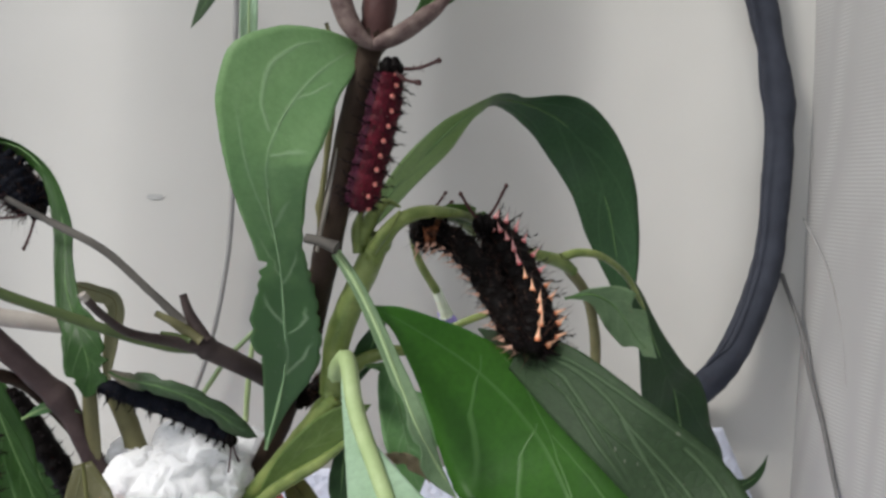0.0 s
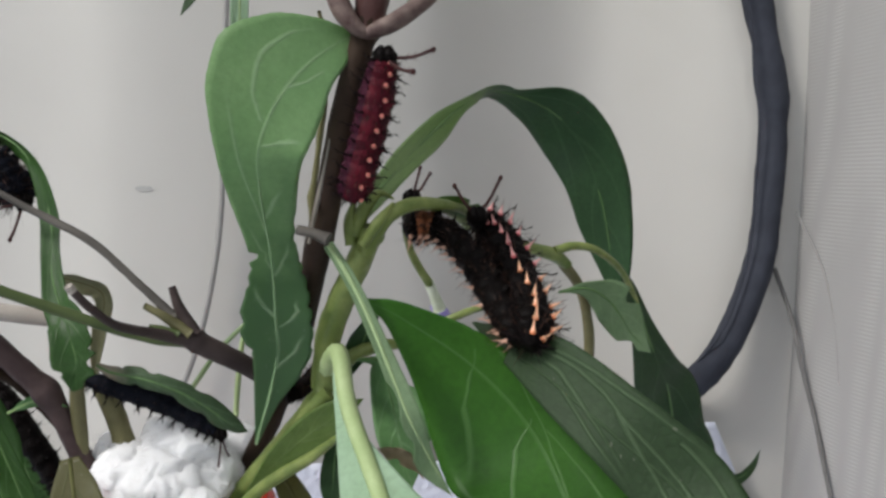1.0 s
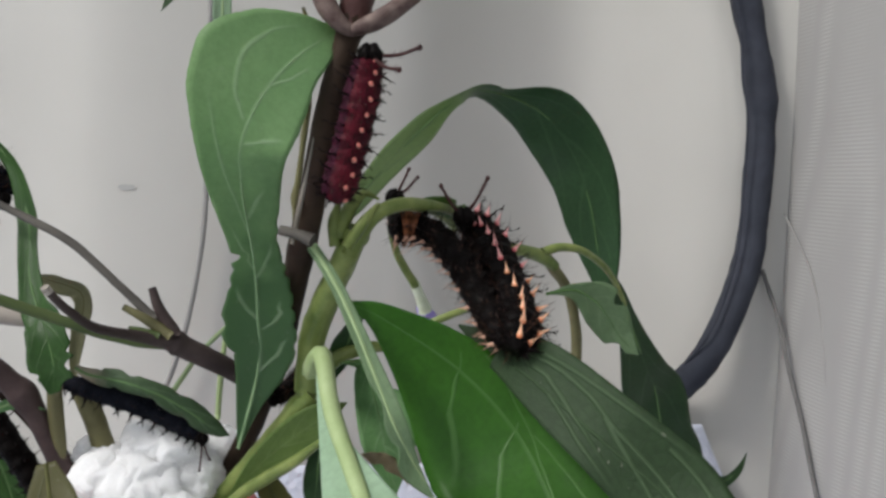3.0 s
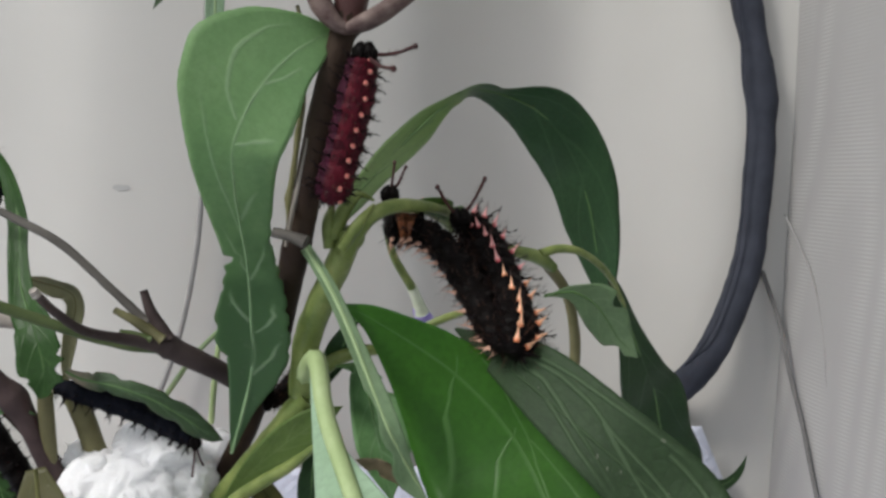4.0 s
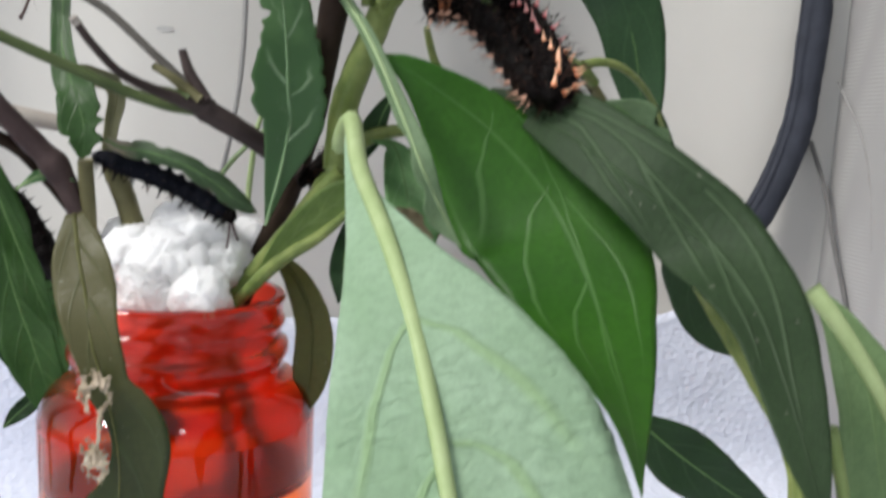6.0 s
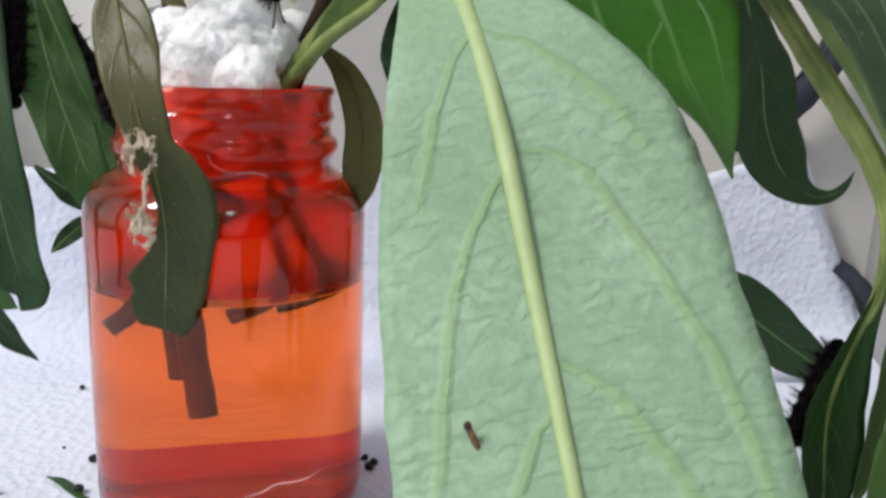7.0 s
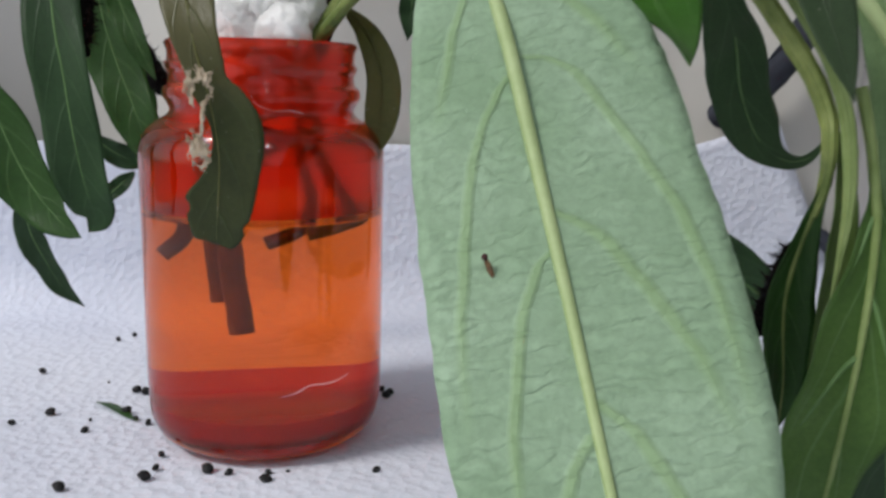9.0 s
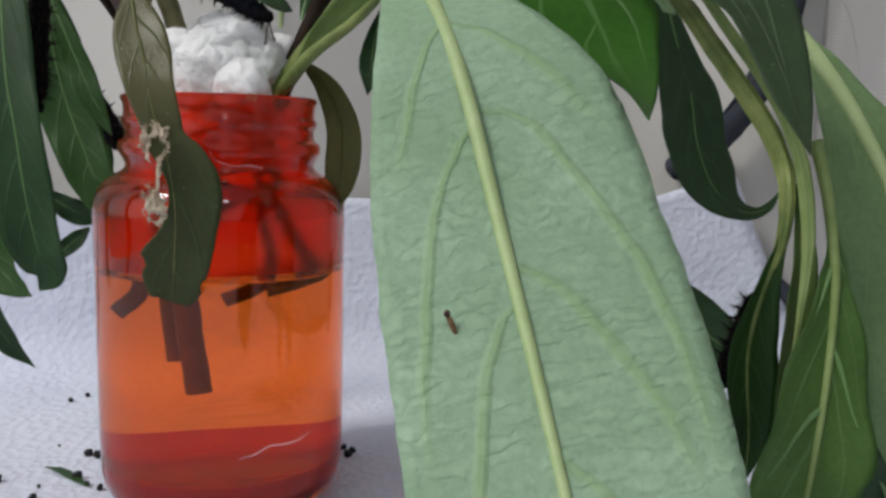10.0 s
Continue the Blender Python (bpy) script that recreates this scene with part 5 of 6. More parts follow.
leaf(right, [((0.1163, 0.0740, 0.0434), 0.0, 0.0, 0), ((0.1330, 0.0760, 0.0295), 0.00944, 0.00977, 0), ((0.1530, 0.0800, 0.0152), 0.00794, 0.00827, 0), ((0.1703, 0.0830, 0.0045), 0.00335, 0.00402, 0), ((0.1810, 0.0840, 0.0015), 0.0, 0.0, 0)], M_DARK, M_MID, seed=33, rib=0.0005, label="dark green low leaf")

# ---- woody twigs of the left-hand cutting ----
left = thing("plant_cutting", (-0.006, 0.004, 0.036), "branched brown cutting with narrow leaves, standing in the bottle", "plant cutting", "cuttings in the bottle")
stem("stem", left, [(-0.0172, -0.007, 0.0455), (-0.0125, -0.006, 0.0518), (-0.0130, -0.002, 0.068), (-0.0125, 0.003, 0.090), (-0.0164, -0.0020, 0.1014), (-0.0193, -0.0030, 0.1092), (-0.0223, -0.0040, 0.1159), (-0.0259, -0.0050, 0.1201), (-0.0312, -0.0060, 0.1262), (-0.0367, -0.0070, 0.1325), (-0.0448, -0.0080, 0.1410)], [0.0017, 0.0017, 0.0016, 0.0015, 0.0019, 0.0020, 0.0022, 0.0022, 0.0022, 0.0021, 0.0019], M_PURPLE, "purple-brown woody stem", n=60, knots=((0.6, 0.35),))
stem("branch", left, [(0.0238, -0.0100, 0.1169), (0.0171, -0.0120, 0.1213), (0.0120, -0.0140, 0.1246), (0.0074, -0.0150, 0.1273), (0.0052, -0.0150, 0.1283)], [0.0018, 0.0019, 0.0020, 0.0021, 0.0014], M_WOOD, "dark purple-brown forked branch", n=40, knots=((0.72, 0.15),))
stem("green_branch", left, [(0.0068, -0.0150, 0.1272), (0.0018, -0.0155, 0.1276), (-0.0031, -0.0160, 0.1289), (-0.0082, -0.0170, 0.1308), (-0.0132, -0.0180, 0.1329), (-0.0176, -0.0190, 0.1348), (-0.0253, -0.0210, 0.1383), (-0.0321, -0.0220, 0.1418), (-0.0400, -0.0220, 0.1453)], [0.0013, 0.0011, 0.0010, 0.0010, 0.0010, 0.0010, 0.0010, 0.0011, 0.0010], M_DGSTEM, "dull green branch beyond the fork", n=50)
stem("twig", left, [(0.0069, -0.0160, 0.1276), (0.0013, -0.0200, 0.1296), (-0.0035, -0.0260, 0.1321), (-0.0064, -0.0310, 0.1359), (-0.0084, -0.0350, 0.1397)], [0.0014, 0.0010, 0.0008, 0.0007, 0.0007], M_WOOD, "dark brown broken twig", n=30)
stem("cut_tip", left, [(-0.0081, -0.0345, 0.1391), (-0.0085, -0.0351, 0.1400)], [0.0008, 0.0007], M_DRYSTALK, "pale broken tip of a twig", n=4)
stem("twig", left, [(0.0043, -0.0150, 0.1314), (-0.0027, -0.0120, 0.1374), (-0.0114, -0.0080, 0.1446), (-0.0188, -0.0050, 0.1484), (-0.0240, -0.0030, 0.1508), (-0.0323, 0.0000, 0.1549)], [0.0009, 0.0008, 0.0008, 0.0008, 0.0007, 0.0006], M_GREYTWIG, "thin grey-brown twig", n=36)
stem("bud", left, [(0.0078, -0.0160, 0.1286), (0.0051, -0.0160, 0.1334), (0.0038, -0.0160, 0.1374)], [0.0013, 0.0010, 0.0007], M_WOOD, "short leaf stub", n=12)
stem("bud", left, [(0.0071, -0.0170, 0.1288), (0.0046, -0.0170, 0.1306), (0.0023, -0.0180, 0.1326), (-0.0007, -0.0180, 0.1343)], [0.0010, 0.0010, 0.0008, 0.0006], M_OSTEM, "short olive leaf stub", n=12)
stem("bud", left, [(0.0053, -0.0180, 0.1290), (0.0023, -0.0180, 0.1301), (0.0001, -0.0180, 0.1306)], [0.0007, 0.0006, 0.0004], M_DGSTEM, "short leaf stub", n=10)
stem("stub", left, [(-0.0129, 0.0000, 0.1159), (-0.0110, 0.0000, 0.1111), (-0.0092, 0.0000, 0.1051), (-0.0085, 0.0000, 0.0995)], [0.0021, 0.0021, 0.0022, 0.0022], M_OSTEM, "cut olive-brown stem", n=16)
stem("stub", left, [(-0.0164, -0.0050, 0.1172), (-0.0165, -0.0040, 0.1123), (-0.0164, -0.0030, 0.1063), (-0.0165, -0.0020, 0.1005)], [0.0014, 0.0015, 0.0014, 0.0013], M_OSTEM, "cut olive-brown stem", n=16)
stem("thin_stalk", left, [(0.0122, 0.0060, 0.1072), (0.0129, 0.0070, 0.1163), (0.0143, 0.0080, 0.1254), (0.0180, 0.0080, 0.1324)], [0.0006, 0.0006, 0.0005, 0.0004], M_RIB, "thin lime-green stalk", n=16)
stem("thin_stalk", left, [(-0.0007, 0.0300, 0.1074), (0.0057, 0.0300, 0.1164), (0.0134, 0.0300, 0.1241)], [0.0006, 0.0006, 0.0005], M_PSTEM, "thin pale green stalk", n=16)
stem("stalk", left, [(-0.0620, 0.0400, 0.1275), (-0.0530, 0.0400, 0.1262), (-0.0480, 0.0400, 0.1254), (-0.0363, 0.0400, 0.1235), (-0.0313, 0.0400, 0.1225)], [0.0020, 0.0022, 0.0022, 0.0020, 0.0016], M_DRYSTALK, "pale dry stalk behind", n=20)
leaf(left, [((-0.0265, 0.0200, 0.1356), 0.00053, 0.00079, 0), ((-0.0227, 0.0200, 0.1344), 0.00198, 0.00198, 20), ((-0.0182, 0.0200, 0.1327), 0.00224, 0.00224, 20), ((-0.0171, 0.0200, 0.1296), 0.00198, 0.00185, 0), ((-0.0182, 0.0200, 0.1239), 0.00172, 0.00158, 0), ((-0.0192, 0.0200, 0.1176), 0.00119, 0.00119, 0), ((-0.0196, 0.0200, 0.1112), 0.00026, 0.00026, 0)], M_CURLED, M_CURLED, rib=0.0003, rib_mat=M_OSTEM, cup=0.4, wave=0.12, label="curled olive leaf")
# strap leaf bent over at the edge of view
leaf(left, [((-0.0520, 0.0220, 0.1584), 0.001, 0.001, 0), ((-0.0439, 0.0200, 0.1660), 0.00207, 0.00207, 30), ((-0.0355, 0.0160, 0.1653), 0.00203, 0.00203, 40), ((-0.0268, 0.0080, 0.1595), 0.00170, 0.00170, 30), ((-0.0229, 0.0040, 0.1497), 0.00207, 0.00207, 12), ((-0.0218, 0.0000, 0.1421), 0.00201, 0.00189, 6), ((-0.0197, -0.0050, 0.1336), 0.00278, 0.00232, 0), ((-0.0171, -0.0080, 0.1304), 0.00362, 0.00339, 0), ((-0.0157, -0.0100, 0.1273), 0.00381, 0.00370, 0), ((-0.0147, -0.0110, 0.1240), 0.00414, 0.00426, 0), ((-0.0142, -0.0120, 0.1207), 0.00333, 0.00333, 0), ((-0.0151, -0.0120, 0.1178), 0.00033, 0.00033, 0)],
     M_MID, M_BRIGHT, cup=0.25, wave=0.03, seed=41, rib=0.0003, rib_mat=M_VEINDIM, notches=((0.80, -1, 0.35, 0.02), (0.86, -1, 0.5, 0.03), (0.93, -1, 0.4, 0.03), (0.9, 1, 0.3, 0.03)), n=70, label="strap-like green leaf bent over, chewed at its end")
# leaf over the cotton, caterpillar beneath it
leaf(left, [((-0.0125, -0.0050, 0.1210), 0.00055, 0.00052, 0), ((-0.0092, -0.0060, 0.1196), 0.00135, 0.00145, 0), ((-0.0053, -0.0080, 0.1193), 0.00194, 0.00201, 0), ((0.0010, -0.0100, 0.1179), 0.00175, 0.00174, 0), ((0.0073, -0.0110, 0.1148), 0.00210, 0.00223, 0), ((0.0120, -0.0110, 0.1112), 0.00192, 0.00199, 0), ((0.0147, -0.0105, 0.1093), 0.00105, 0.00116, 0), ((0.0162, -0.0100, 0.1085), 0.00009, 0.00008, 0)],
     M_DULL, M_OLIVE, cup=-0.3, wave=0.10, waves=6.0, seed=43, rib=0.0003, rib_mat=M_VEINDIM, notches=((0.2, -1, 0.25, 0.03), (0.36, -1, 0.3, 0.03), (0.55, -1, 0.2, 0.03), (0.3, 1, 0.3, 0.03), (0.47, 1, 0.25, 0.03), (0.62, 1, 0.25, 0.04)), n=56, label="small green leaf with browned edges curled over a caterpillar")

# olive chewed leaf in front of the bottle
leaf(left, [((-0.0124, -0.0240, 0.1089), 0.0016, 0.0016, 0), ((-0.0110, -0.0270, 0.1031), 0.00457, 0.00411, 0), ((-0.0091, -0.0300, 0.0976), 0.00516, 0.00494, 0), ((-0.0076, -0.0330, 0.0912), 0.00485, 0.00397, 0), ((-0.0055, -0.0340, 0.0828), 0.00480, 0.00285, 0), ((-0.0032, -0.0340, 0.0744), 0.00840, 0.00460, 0), ((-0.0033, -0.0330, 0.0646), 0.00740, 0.00728, 0), ((-0.0040, -0.0320, 0.0568), 0.00600, 0.00560, 0), ((-0.0044, -0.0312, 0.0528), 0.00440, 0.00400, 0), ((-0.0046, -0.0308, 0.0519), 0.0016, 0.0014, 0)],
     M_CHEWED, M_OLIVE, cup=0.1, wave=0.04, seed=47, rib=0.0004, rib_mat=M_OLIVE, notches=((0.59, 1, 0.80, 0.13), (0.74, 1, 0.2, 0.03), (0.8, -1, 0.12, 0.03), (0.45, -1, 0.12, 0.03)), n=60, m=14, label="olive-brown leaf with dried chewed patches, hanging before the bottle")
bites = bmesh.new()
corner, far = Vector((-0.0088, -0.036, 0.0855)), Vector((-0.0034, -0.036, 0.0665))
side, down = far.x - corner.x, far.z - corner.z
grid = {}


def skin_left(u, v):
    """Where the dried skin still hangs: two torn lobes with holes and a thin bridge."""
    x, y = u * 62, v * 210
    wob = 1 + 0.5 * noise.noise((x * 0.09, y * 0.09, 2)) + 0.36 * noise.noise((x * 0.27, y * 0.27, 7))
    ring = math.hypot((x - 32) / 29, (y - 40) / 38) * wob
    hole = math.hypot((x - 36) / 14, (y - 56) / 20) / wob
    low = math.hypot((x - 31 - (y - 168) * 0.12) / 21, (y - 170) / 40) * wob
    slot = math.hypot((x - 28) / 9, (y - 190) / 8) / wob
    nick = math.hypot((x - 22) / 5, (y - 20) / 9)
    bridge = abs(x - (42 - (y - 75) * 0.10)) * wob < 4.5 and 70 < y < 145
    return (ring < 1 and hole > 1 and nick > 1) or (low < 1 and slot > 1) or bridge


for i in range(61):
    for j in range(161):
        if all(skin_left((i + a) / 60, (j + b) / 160) for a in (0, 1) for b in (0, 1)):
            quad = []
            for a, b in ((0, 0), (1, 0), (1, 1), (0, 1)):
                u, v = (i + a) / 60, (j + b) / 160
                if (i + a, j + b) not in grid:
                    grid[i + a, j + b] = bites.verts.new((corner.x + u * side, corner.y + 0.0006 * noise.noise((u * 7, v * 16, 1)) + 0.0003 * noise.noise((u * 25, v * 60, 4)), corner.z + v * down))
                quad.append(grid[i + a, j + b])
            bites.faces.new(quad)
bmesh.ops.recalc_face_normals(bites, faces=bites.faces)
bmesh.ops.solidify(bites, geom=bites.faces[:], thickness=0.00012)
me = bpy.data.meshes.new("dried_edge")
bites.to_mesh(me)
bites.free()
part("dried_skin", me, M_DRY, left, "pale dried skin of chewed leaf with holes")
part("dropping", ball_mesh("dropping", (-0.0124, -0.0295, 0.0944), 0.0011, (0.8, 0.8, 1.1), 0.25, 3, 900), M_FRASS, left, "black speck on the leaf edge")
# olive leaf behind the neck
leaf(left, [((0.0171, 0.0040, 0.0998), 0.0006, 0.0006, 0), ((0.0230, 0.0020, 0.0935), 0.00266, 0.00266, 0), ((0.0262, 0.0000, 0.0845), 0.00395, 0.00343, 0), ((0.0259, -0.0020, 0.0743), 0.00365, 0.00339, 0), ((0.0244, -0.0040, 0.0654), 0.0, 0.0, 0)], M_OLIVE, M_OLIVE, seed=49, rib=0.0005, rib_mat=M_OLIVE, label="olive leaf hanging behind the bottle neck")

# ---- far-left cutting of dark drooping leaves ----
drooping = thing("plant_cutting", (-0.0401, -0.0100, 0.1143), "dark green cutting with long drooping leaves beside the bottle", "plant cutting", "cuttings in the bottle")
stem("stem", drooping, [(-0.0125, 0.008, 0.092), (-0.0259, 0.0000, 0.1141), (-0.0321, -0.0060, 0.1210), (-0.0390, -0.0120, 0.1217), (-0.0483, -0.0160, 0.1195)], 0.0013, M_BSTEM, "brown stem", n=24)
for st, fr, bk, sd, lab in (
        ([((-0.0395, -0.0120, 0.1234), 0.00089, 0.00089, 0), ((-0.0384, -0.0170, 0.1071), 0.00492, 0.00492, 0), ((-0.0366, -0.0210, 0.0929), 0.00557, 0.00557, 0), ((-0.0345, -0.0230, 0.0826), 0.00546, 0.00567, 0), ((-0.0332, -0.0240, 0.0740), 0.00536, 0.00556, 0), ((-0.0317, -0.0245, 0.0653), 0.00510, 0.00530, 0), ((-0.0302, -0.0245, 0.0589), 0.00490, 0.00428, 0), ((-0.0294, -0.0240, 0.0555), 0.00350, 0.00227, 0), ((-0.0310, -0.0235, 0.0526), 0.00021, 0.00021, 0)], M_DARK, M_MID, 51, "long dark green drooping leaf with a torn end"),
        ([((-0.0400, 0.0100, 0.1174), 0.00126, 0.00126, 0), ((-0.0385, 0.0100, 0.1024), 0.00655, 0.00756, 0), ((-0.0349, 0.0080, 0.0891), 0.00595, 0.00682, 0), ((-0.0313, 0.0060, 0.0802), 0.00517, 0.00590, 0), ((-0.0282, 0.0040, 0.0724), 0.00488, 0.00512, 0), ((-0.0259, 0.0030, 0.0662), 0.00339, 0.00266, 0), ((-0.0249, 0.0030, 0.0628), 0.00000, 0.00000, 0)], M_MID, M_MID, 53, "green drooping leaf"),
        ([((-0.0660, 0.0300, 0.0552), 0.00055, 0.00055, 0), ((-0.0666, 0.0330, 0.0438), 0.00308, 0.00392, 0), ((-0.0643, 0.0360, 0.0347), 0.00312, 0.00369, 0), ((-0.0613, 0.0390, 0.0267), 0.00230, 0.00288, 0), ((-0.0565, 0.0420, 0.0198), 0.00000, 0.00000, 0)], M_DARK, M_DARK, 55, "dark green leaf with a pointed tip near the paper"),
        ([((-0.0600, -0.0040, 0.0860), 0.00046, 0.00046, 0), ((-0.0559, -0.0040, 0.0733), 0.00580, 0.00580, 0), ((-0.0505, -0.0050, 0.0614), 0.00603, 0.00696, 0), ((-0.0447, -0.0070, 0.0540), 0.00388, 0.00479, 0), ((-0.0403, -0.0090, 0.0505), 0.00181, 0.00226, 0), ((-0.0375, -0.0100, 0.0489), 0.00000, 0.00000, 0)], M_MID, M_OLIVE, 57, "narrow green drooping leaf with a yellowed edge"),
        ([((-0.0363, 0.0020, 0.1130), 0.00036, 0.00036, 0), ((-0.0326, 0.0000, 0.1047), 0.00214, 0.00214, 0), ((-0.0295, -0.0010, 0.0974), 0.00260, 0.00319, 0), ((-0.0260, -0.0030, 0.0901), 0.00234, 0.00257, 0), ((-0.0232, -0.0040, 0.0849), 0.00081, 0.00116, 0), ((-0.0219, -0.0050, 0.0824), 0.00000, 0.00000, 0)], M_MID, M_BRIGHT, 59, "slim green leaf pointing down"),
        ([((-0.0558, 0.0450, 0.0691), 0.00044, 0.00044, 0), ((-0.0508, 0.0460, 0.0647), 0.00238, 0.00238, 0), ((-0.0457, 0.0470, 0.0614), 0.00360, 0.00330, 0), ((-0.0390, 0.0480, 0.0593), 0.00090, 0.00090, 0)], M_DARK, M_DARK, 61, "dark leaf tip"),
        ([((-0.0510, 0.0400, 0.0486), 0.00029, 0.00029, 0), ((-0.0481, 0.0410, 0.0516), 0.00204, 0.00190, 0), ((-0.0446, 0.0420, 0.0549), 0.00219, 0.00219, 0), ((-0.0417, 0.0430, 0.0577), 0.00044, 0.00044, 0)], M_DARK, M_DARK, 62, "dark leaf tip"),
        ([((-0.0548, 0.0520, 0.1084), 0.0005, 0.0005, 0), ((-0.0494, 0.0510, 0.0944), 0.00498, 0.00498, 0), ((-0.0440, 0.0500, 0.0802), 0.00671, 0.00641, 0), ((-0.0409, 0.0480, 0.0660), 0.00433, 0.00376, 0), ((-0.0392, 0.0460, 0.0534), 0.0, 0.0, 0)], M_MID, M_DARK, 63, "green drooping leaf"),
        ([((-0.0308, 0.0000, 0.1109), 0.0, 0.0, 0), ((-0.0256, -0.0030, 0.1137), 0.00110, 0.00110, 0), ((-0.0218, -0.0040, 0.1142), 0.00087, 0.00087, 0), ((-0.0180, -0.0050, 0.1130), 0.0, 0.0, 0)], M_PALE, M_PALE, 65, "small pale leaf")):
    leaf(drooping, st, fr, bk, seed=sd, rib=0.0003, cup=0.2, wave=0.14, waves=3.0, n=36, label=lab)

# ---- flower behind the stems ----
flower = thing("flower", (0.0565, 0.0200, 0.1251), "small lilac flower bud on a thin green stalk", "flower")
stem("stalk", flower, [(0.0481, 0.0100, 0.1460), (0.0503, 0.0140, 0.1397), (0.0544, 0.0180, 0.1330)], [0.0007, 0.0009, 0.0010], M_GSTEM, n=14)
part("tube", tube_mesh("tube", [(0.0541, 0.0180, 0.1337), (0.0558, 0.0190, 0.1297), (0.0568, 0.0200, 0.1270)], [0.0011, 0.0013, 0.0017], 14, 10, 0.1), M_WHITEPETAL, flower, "white base of the flower")
part("petal", tube_mesh("petal", [(0.0558, 0.0195, 0.1284), (0.0577, 0.0210, 0.1249), (0.0591, 0.0220, 0.1211)], [0.0014, 0.0019, 0.0008], 12, 9, 0.2, 0.5), M_FLOWER, flower, "lilac petals")
stem("bract", flower, [(0.0485, 0.0140, 0.1206), (0.0554, 0.0160, 0.1239), (0.0620, 0.0140, 0.1270), (0.0657, 0.0080, 0.1293)], [0.0007, 0.0009, 0.0009, 0.0006], M_GSTEM, n=20)

# ---- caterpillars ----
big, _ = caterpillar("caterpillar", [(0.0612, -0.0080, 0.1499), (0.0642, -0.0100, 0.1462), (0.0660, -0.0170, 0.1411), (0.0661, -0.0280, 0.1358), (0.0651, -0.0380, 0.1326), (0.0638, -0.0430, 0.1303)], 0.0036, (0.36, -0.85, 0.36),
    "black caterpillar with pink and orange spines, raised on the grey-green leaf", M_BLACK,
    ((-30, 0.0036, 0.00050, 0, (M_PINK, M_ORANGE), None), (32, 0.0036, 0.00048, 0, (M_PINK, M_ORANGE), None), (-68, 0.0040, 0.00030, 5, M_SPINE, None), (74, 0.0036, 0.00028, 5, M_SPINE, None), (-105, 0.0030, 0.00022, 6, M_SPINE, None), (110, 0.0026, 0.00022, 6, M_SPINE, None)),
    head=(0.0601, -0.0130, 0.1497), horns=((0.0556, -0.0140, 0.1556), (0.0644, -0.0140, 0.1571)), head_size=0.75, rough=0.14, ring_depth=0.2, warm=0.16, hairy=0.9)
climber, climber_head = caterpillar("caterpillar", [(0.0458, -0.0120, 0.1476), (0.0504, -0.0120, 0.1480), (0.0551, -0.0140, 0.1459), (0.0584, -0.0200, 0.1418), (0.0605, -0.0280, 0.1369), (0.0621, -0.0360, 0.1329), (0.0622, -0.0410, 0.1307)], 0.0028, (-0.48, -0.3, -0.78),
    "black caterpillar with rust collar and cream spines, reaching over a petiole", M_BLACK,
    ((-34, 0.0028, 0.00040, 0, M_CREAM, None), (14, 0.0028, 0.00040, 0, M_CREAM, None), (75, 0.0026, 0.00024, 5, M_SPINE, None), (-75, 0.0026, 0.00024, 5, M_SPINE, None), (125, 0.0026, 0.00024, 6, M_SPINE, None), (180, 0.0022, 0.00022, 6, M_SPINE, None)),
    head=(0.0467, -0.0150, 0.1537), horns=((0.0473, -0.0160, 0.1595), (0.0497, -0.0120, 0.1588)), collar=(0.085, 0.20), head_size=0.8, rough=0.16, ring_depth=0.18, hairy=0.9, warm=0.25, taper=(1.22, 0.7))
redcat, _ = caterpillar("caterpillar", [(0.0413, -0.0340, 0.1762), (0.0404, -0.0340, 0.1721), (0.0392, -0.0340, 0.1664), (0.0378, -0.0340, 0.1607), (0.0364, -0.0340, 0.1559), (0.0360, -0.0330, 0.1546)], 0.0029, (0.35, -0.93, 0.1),
    "dark red caterpillar with salmon spots climbing the brown stem", M_RED,
    ((-8, 0.0006, 0.00023, 0, M_REDDOT, M_REDDOT), (-30, 0.0022, 0.00024, 3, M_SPINE, None), (62, 0.0028, 0.00022, 4, M_SPINE, None), (95, 0.0030, 0.00022, 4, M_SPINE, None), (-75, 0.0024, 0.00024, 4, M_SPINE, None), (-110, 0.0022, 0.00022, 4, M_SPINE, None)),
    head=(0.0413, -0.0340, 0.1764), horns=((0.0493, -0.0340, 0.1779), (0.0452, -0.0420, 0.1733)), head_size=0.9, taper=(0.8, 0.85), hairy=0.4, flank=(M_PLUM, 3, 11), ring_depth=0.06)
under, _ = caterpillar("caterpillar", [(0.0109, -0.0070, 0.1076), (0.0077, -0.0060, 0.1092), (0.0021, -0.0050, 0.1120), (-0.0034, -0.0050, 0.1144), (-0.0105, -0.0040, 0.1168), (-0.0158, -0.0030, 0.1180)], 0.0021, (0.2, -0.2, -0.95),
    "blue-black spiny caterpillar hanging beneath a curled leaf", M_BLUEBLACK,
    ((0, 0.0026, 0.0002, 3, M_SPINE, None), (40, 0.0028, 0.0002, 3, M_SPINE, None), (-40, 0.0026, 0.0002, 3, M_SPINE, None), (80, 0.0018, 0.00016, 3, M_SPINE, None), (-80, 0.0018, 0.00016, 3, M_SPINE, None)),
    head=(0.011, -0.008, 0.1076), horns=((0.0106, -0.01, 0.1019), (0.0122, -0.007, 0.103)), head_size=0.75, taper=(0.7, 0.6), hairy=0.3)
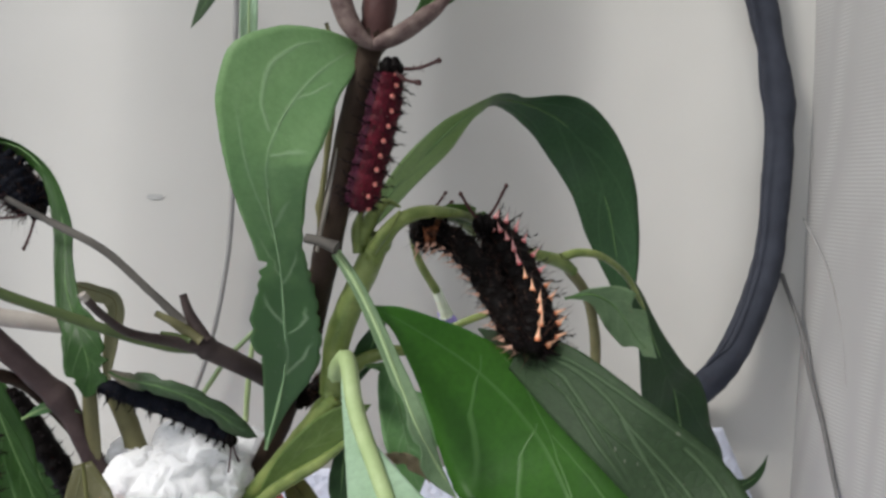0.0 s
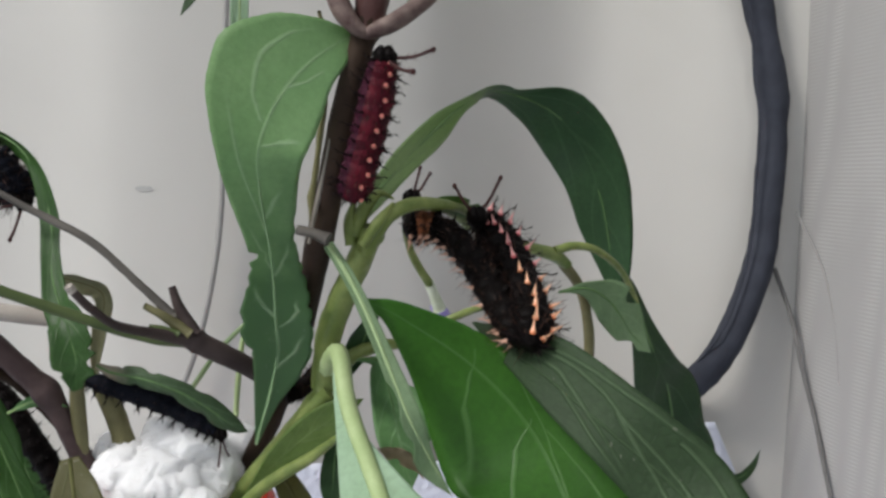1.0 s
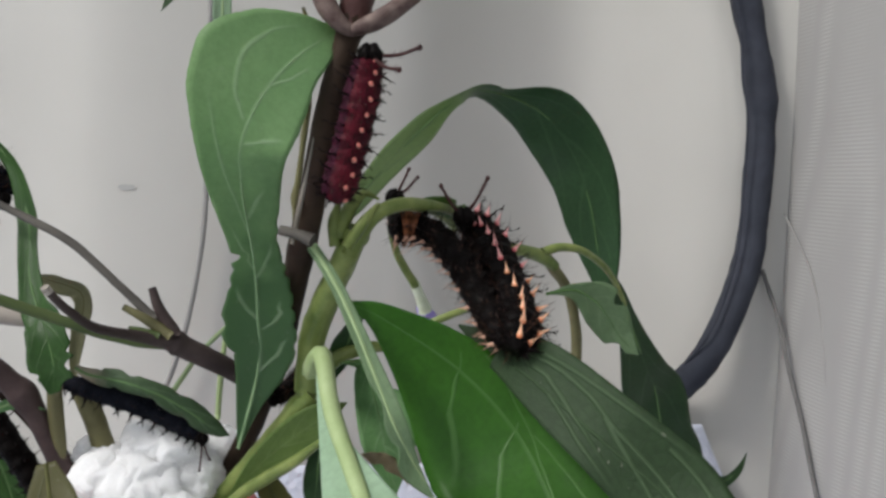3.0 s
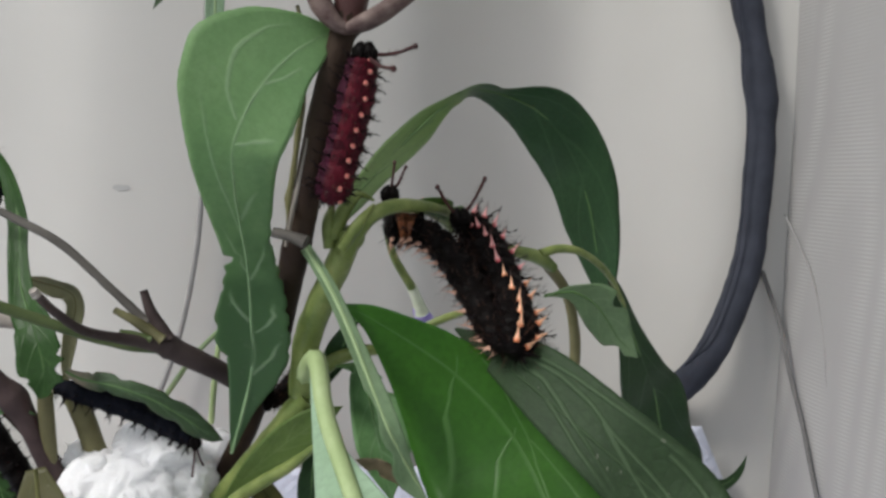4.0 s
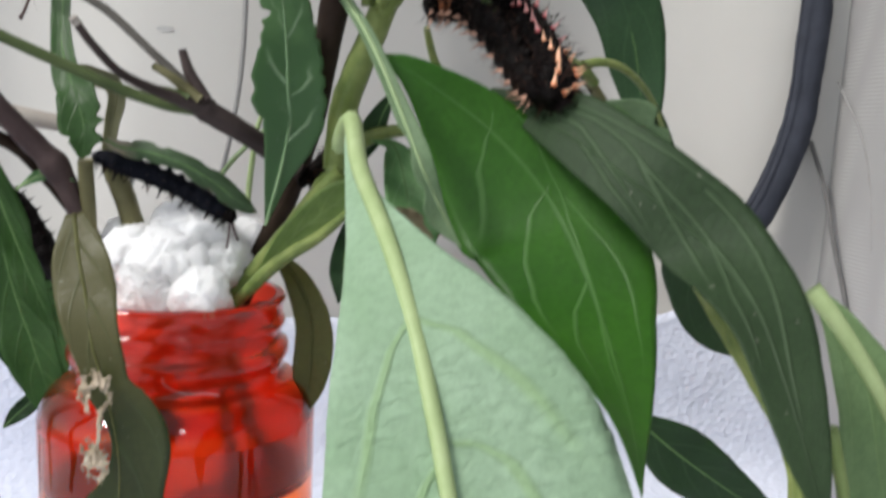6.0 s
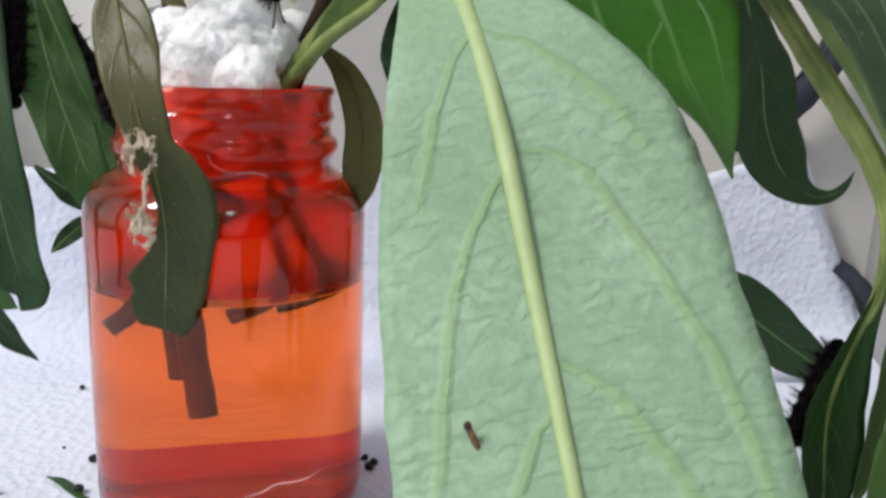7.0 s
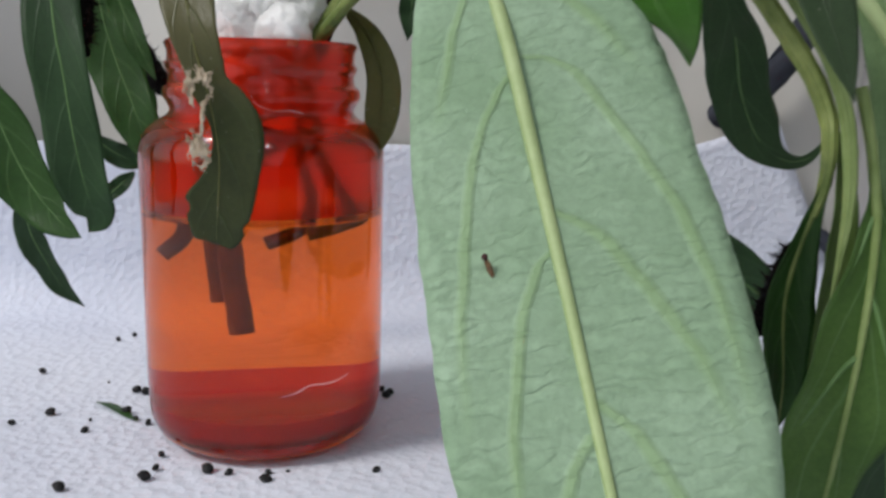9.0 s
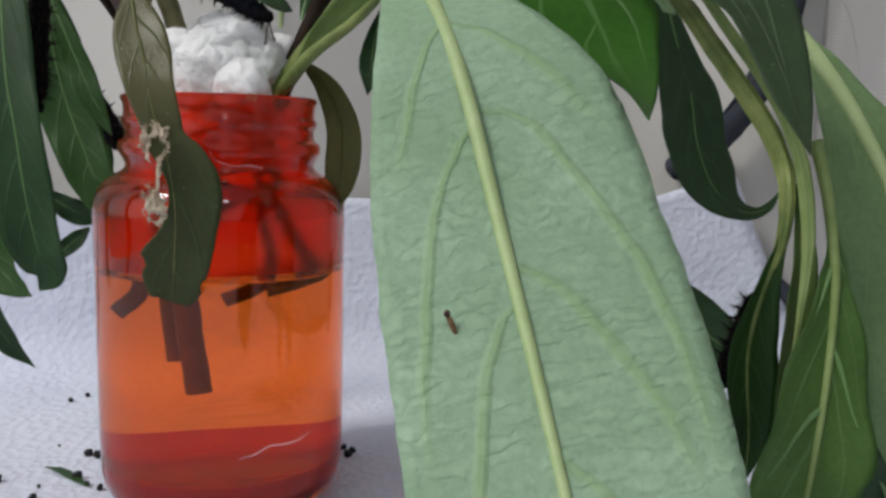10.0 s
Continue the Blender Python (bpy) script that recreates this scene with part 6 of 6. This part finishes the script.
leftcat, leftcat_head = caterpillar("caterpillar", [(-0.0310, 0.0120, 0.1522), (-0.0331, 0.0130, 0.1554), (-0.0377, 0.0150, 0.1596), (-0.0444, 0.0180, 0.1618), (-0.0533, 0.0200, 0.1609)], 0.0042, (-0.6, -0.3, -0.7),
    "black spiny caterpillar hanging under the strap leaf", M_BLUEBLACK,
    ((0, 0.0030, 0.00026, 4, M_HORN, None), (45, 0.0030, 0.00026, 4, M_HORN, None), (-45, 0.0030, 0.00026, 4, M_SPINE, None), (90, 0.0026, 0.00024, 4, M_SPINE, None), (-90, 0.0026, 0.00024, 4, M_SPINE, None)),
    head=(-0.0302, 0.0110, 0.1523), horns=((-0.0328, 0.0100, 0.1443), (-0.0374, 0.0090, 0.1507)), head_size=0.6)
small, _ = caterpillar("caterpillar", [(0.0246, -0.0080, 0.1145), (0.0265, -0.0080, 0.1162), (0.0292, -0.0090, 0.1188), (0.0313, -0.0090, 0.1212)], 0.0017, (-0.6, -0.6, -0.3), "small black caterpillar on the green stem", M_BLACK,
    ((0, 0.0007, 0.00016, 2, M_SPINE, None), (60, 0.0007, 0.00016, 2, M_SPINE, None), (-60, 0.0007, 0.00016, 2, M_SPINE, None)), head=(0.0244, -0.0085, 0.1145), head_size=0.8, segments=10)
lowcat, _ = caterpillar("caterpillar", [(-0.0511, 0.0460, 0.1063), (-0.0466, 0.0440, 0.1018), (-0.0409, 0.0420, 0.0933), (-0.0345, 0.0400, 0.0840), (-0.0323, 0.0380, 0.0796)], 0.0030, (0.7, -0.5, 0.4), "black spiny caterpillar on a drooping leaf", M_BLACK,
    ((20, 0.0024, 0.00022, 3, M_SPINE, None), (70, 0.0024, 0.00022, 3, M_SPINE, None), (110, 0.0024, 0.00022, 3, M_SPINE, None), (-40, 0.0024, 0.00022, 3, M_SPINE, None)), head=(-0.0326, 0.0380, 0.0803), head_size=0.7, hairy=0.4, warm=0.0)
edgecat, _ = caterpillar("caterpillar", [(-0.0334, -0.0100, 0.1123), (-0.0337, -0.0120, 0.1030), (-0.0335, -0.0140, 0.0949), (-0.0329, -0.0160, 0.0886)], 0.0022, (0.95, -0.3, 0), "black spiny caterpillar behind a drooping leaf", M_BLACK,
    ((0, 0.0026, 0.00022, 3, M_SPINE, None), (45, 0.0026, 0.00022, 3, M_SPINE, None), (-45, 0.0026, 0.00022, 3, M_SPINE, None)), head=(-0.0328, -0.0160, 0.0878), head_size=0.7, segments=8)
farcat, _ = caterpillar("caterpillar", [(0.1029, -0.0440, 0.0556), (0.1012, -0.0440, 0.0506), (0.0991, -0.0440, 0.0444), (0.0969, -0.0440, 0.0382)], 0.0021, (-0.6, -0.2, 0.7), "black spiny caterpillar behind a folded leaf", M_BLACK,
    ((0, 0.0026, 0.00024, 3, M_SPINE, None), (45, 0.0026, 0.00024, 3, M_SPINE, None), (-45, 0.0026, 0.00024, 3, M_SPINE, None)), head=(0.1026, -0.0440, 0.0553), head_size=0.7, segments=8)

# ---- droppings on the paper ----
rf = random.Random(11)
pellets = []
for k in range(5):
    me = ball_mesh("frass_pellet", (0, 0, 0), 0.0007, (1.0, 0.8, 0.75), 0.28, 2, 900)
    me.materials.append(M_FRASS)
    pellets.append(me)
spots = [(-0.0672, 0.0370, 0.0030), (-0.0371, 0.0222, 0.0030), (-0.0344, 0.0206, 0.0030), (-0.0351, 0.0071, 0.0030), (-0.0317, 0.0027, 0.0030), (-0.0282, 0.0006, 0.0030), (-0.0596, -0.0001, 0.0030), (-0.0529, 0.0061, 0.0030), (-0.0412, -0.0043, 0.0030), (-0.0168, -0.0146, 0.0030), (-0.0072, -0.0207, 0.0030), (-0.0031, -0.0201, 0.0030),
         (0.0033, -0.0212, 0.0030), (0.0040, -0.0299, 0.0030), (0.0265, -0.0250, 0.0030), (0.0264, 0.0243, 0.0030), (0.0287, 0.0218, 0.0030), (0.0277, 0.0192, 0.0030), (-0.0362, -0.0335, 0.0030), (-0.0208, -0.0287, 0.0030), (-0.0197, -0.0241, 0.0030), (-0.0561, 0.0677, 0.0030), (-0.0528, 0.0728, 0.0030), (0.0409, 0.1629, 0.0030)]
while len(spots) < 44:
    spots.append((rf.uniform(-0.16, 0.02), rf.uniform(-0.09, 0.06), 0.003))
for k, (x, y, z) in enumerate(spots):
    if math.hypot(x, y) < 0.0262:
        f = 0.0268 / max(math.hypot(x, y), 1e-4)
        x, y = x * f, y * f
    ob = new("frass_pellet", pellets[k % 5])
    g = (0.8 if k > 23 else 1.65) * rf.uniform(0.75, 1.3)
    ob.matrix_world = Matrix.LocRotScale((x, y, 0.0024 + 0.0004 * g), Euler((rf.uniform(0, 0.4), rf.uniform(0, 0.4), rf.uniform(0, 6))), (g, g, g))
    tagged(ob, "tiny black caterpillar dropping on the white paper", "dropping", "droppings on the paper")
scrap = thing("leaf_scrap", (-0.0381, 0.0082, 0.0030), "small chewed scrap of green leaf on the paper", "leaf scrap")
leaf(scrap, [((-0.0445, 0.0131, 0.0030), 0.0, 0.0, 0), ((-0.0403, 0.0108, 0.0030), 0.0012, 0.0012, 0), ((-0.0343, 0.0045, 0.0030), 0.001, 0.001, 0), ((-0.0306, 0.0010, 0.0030), 0.0, 0.0, 0)], M_MID, M_MID, face=(0, 0, 1), rib=0.0, n=12, m=6)


# ---- what moves ----
def motions():
    base = climber_head.location.copy()

    def at(dx, dz, turn):
        return pose(base.x + dx, base.y, base.z + dz, 0, turn, 0)

    walk(climber_head, [(0, at(0.0023, -0.0026, 30)), (0.4, at(0.0007, -0.0002, 12)), (0.8, at(0.0003, -0.0003, 6)), (1.2, at(0.0011, -0.0006, 18)), (1.6, at(0.0008, -0.0009, 42)), (2.0, at(0.0006, 0.0002, 22)), (2.4, at(-0.0002, -0.0002, 22)),
                        (2.7, at(0.0002, -0.0005, 22)), (3.8, at(0.0001, 0.0005, 4)), (4.5, at(0, 0, 0)), (5.0, at(-0.0003, -0.0009, 18)), (5.5, at(0.0, -0.0006, 12)), (6.2, at(0.0, -0.0004, 10)), (10, at(0.0, -0.0004, 10))])



motions()
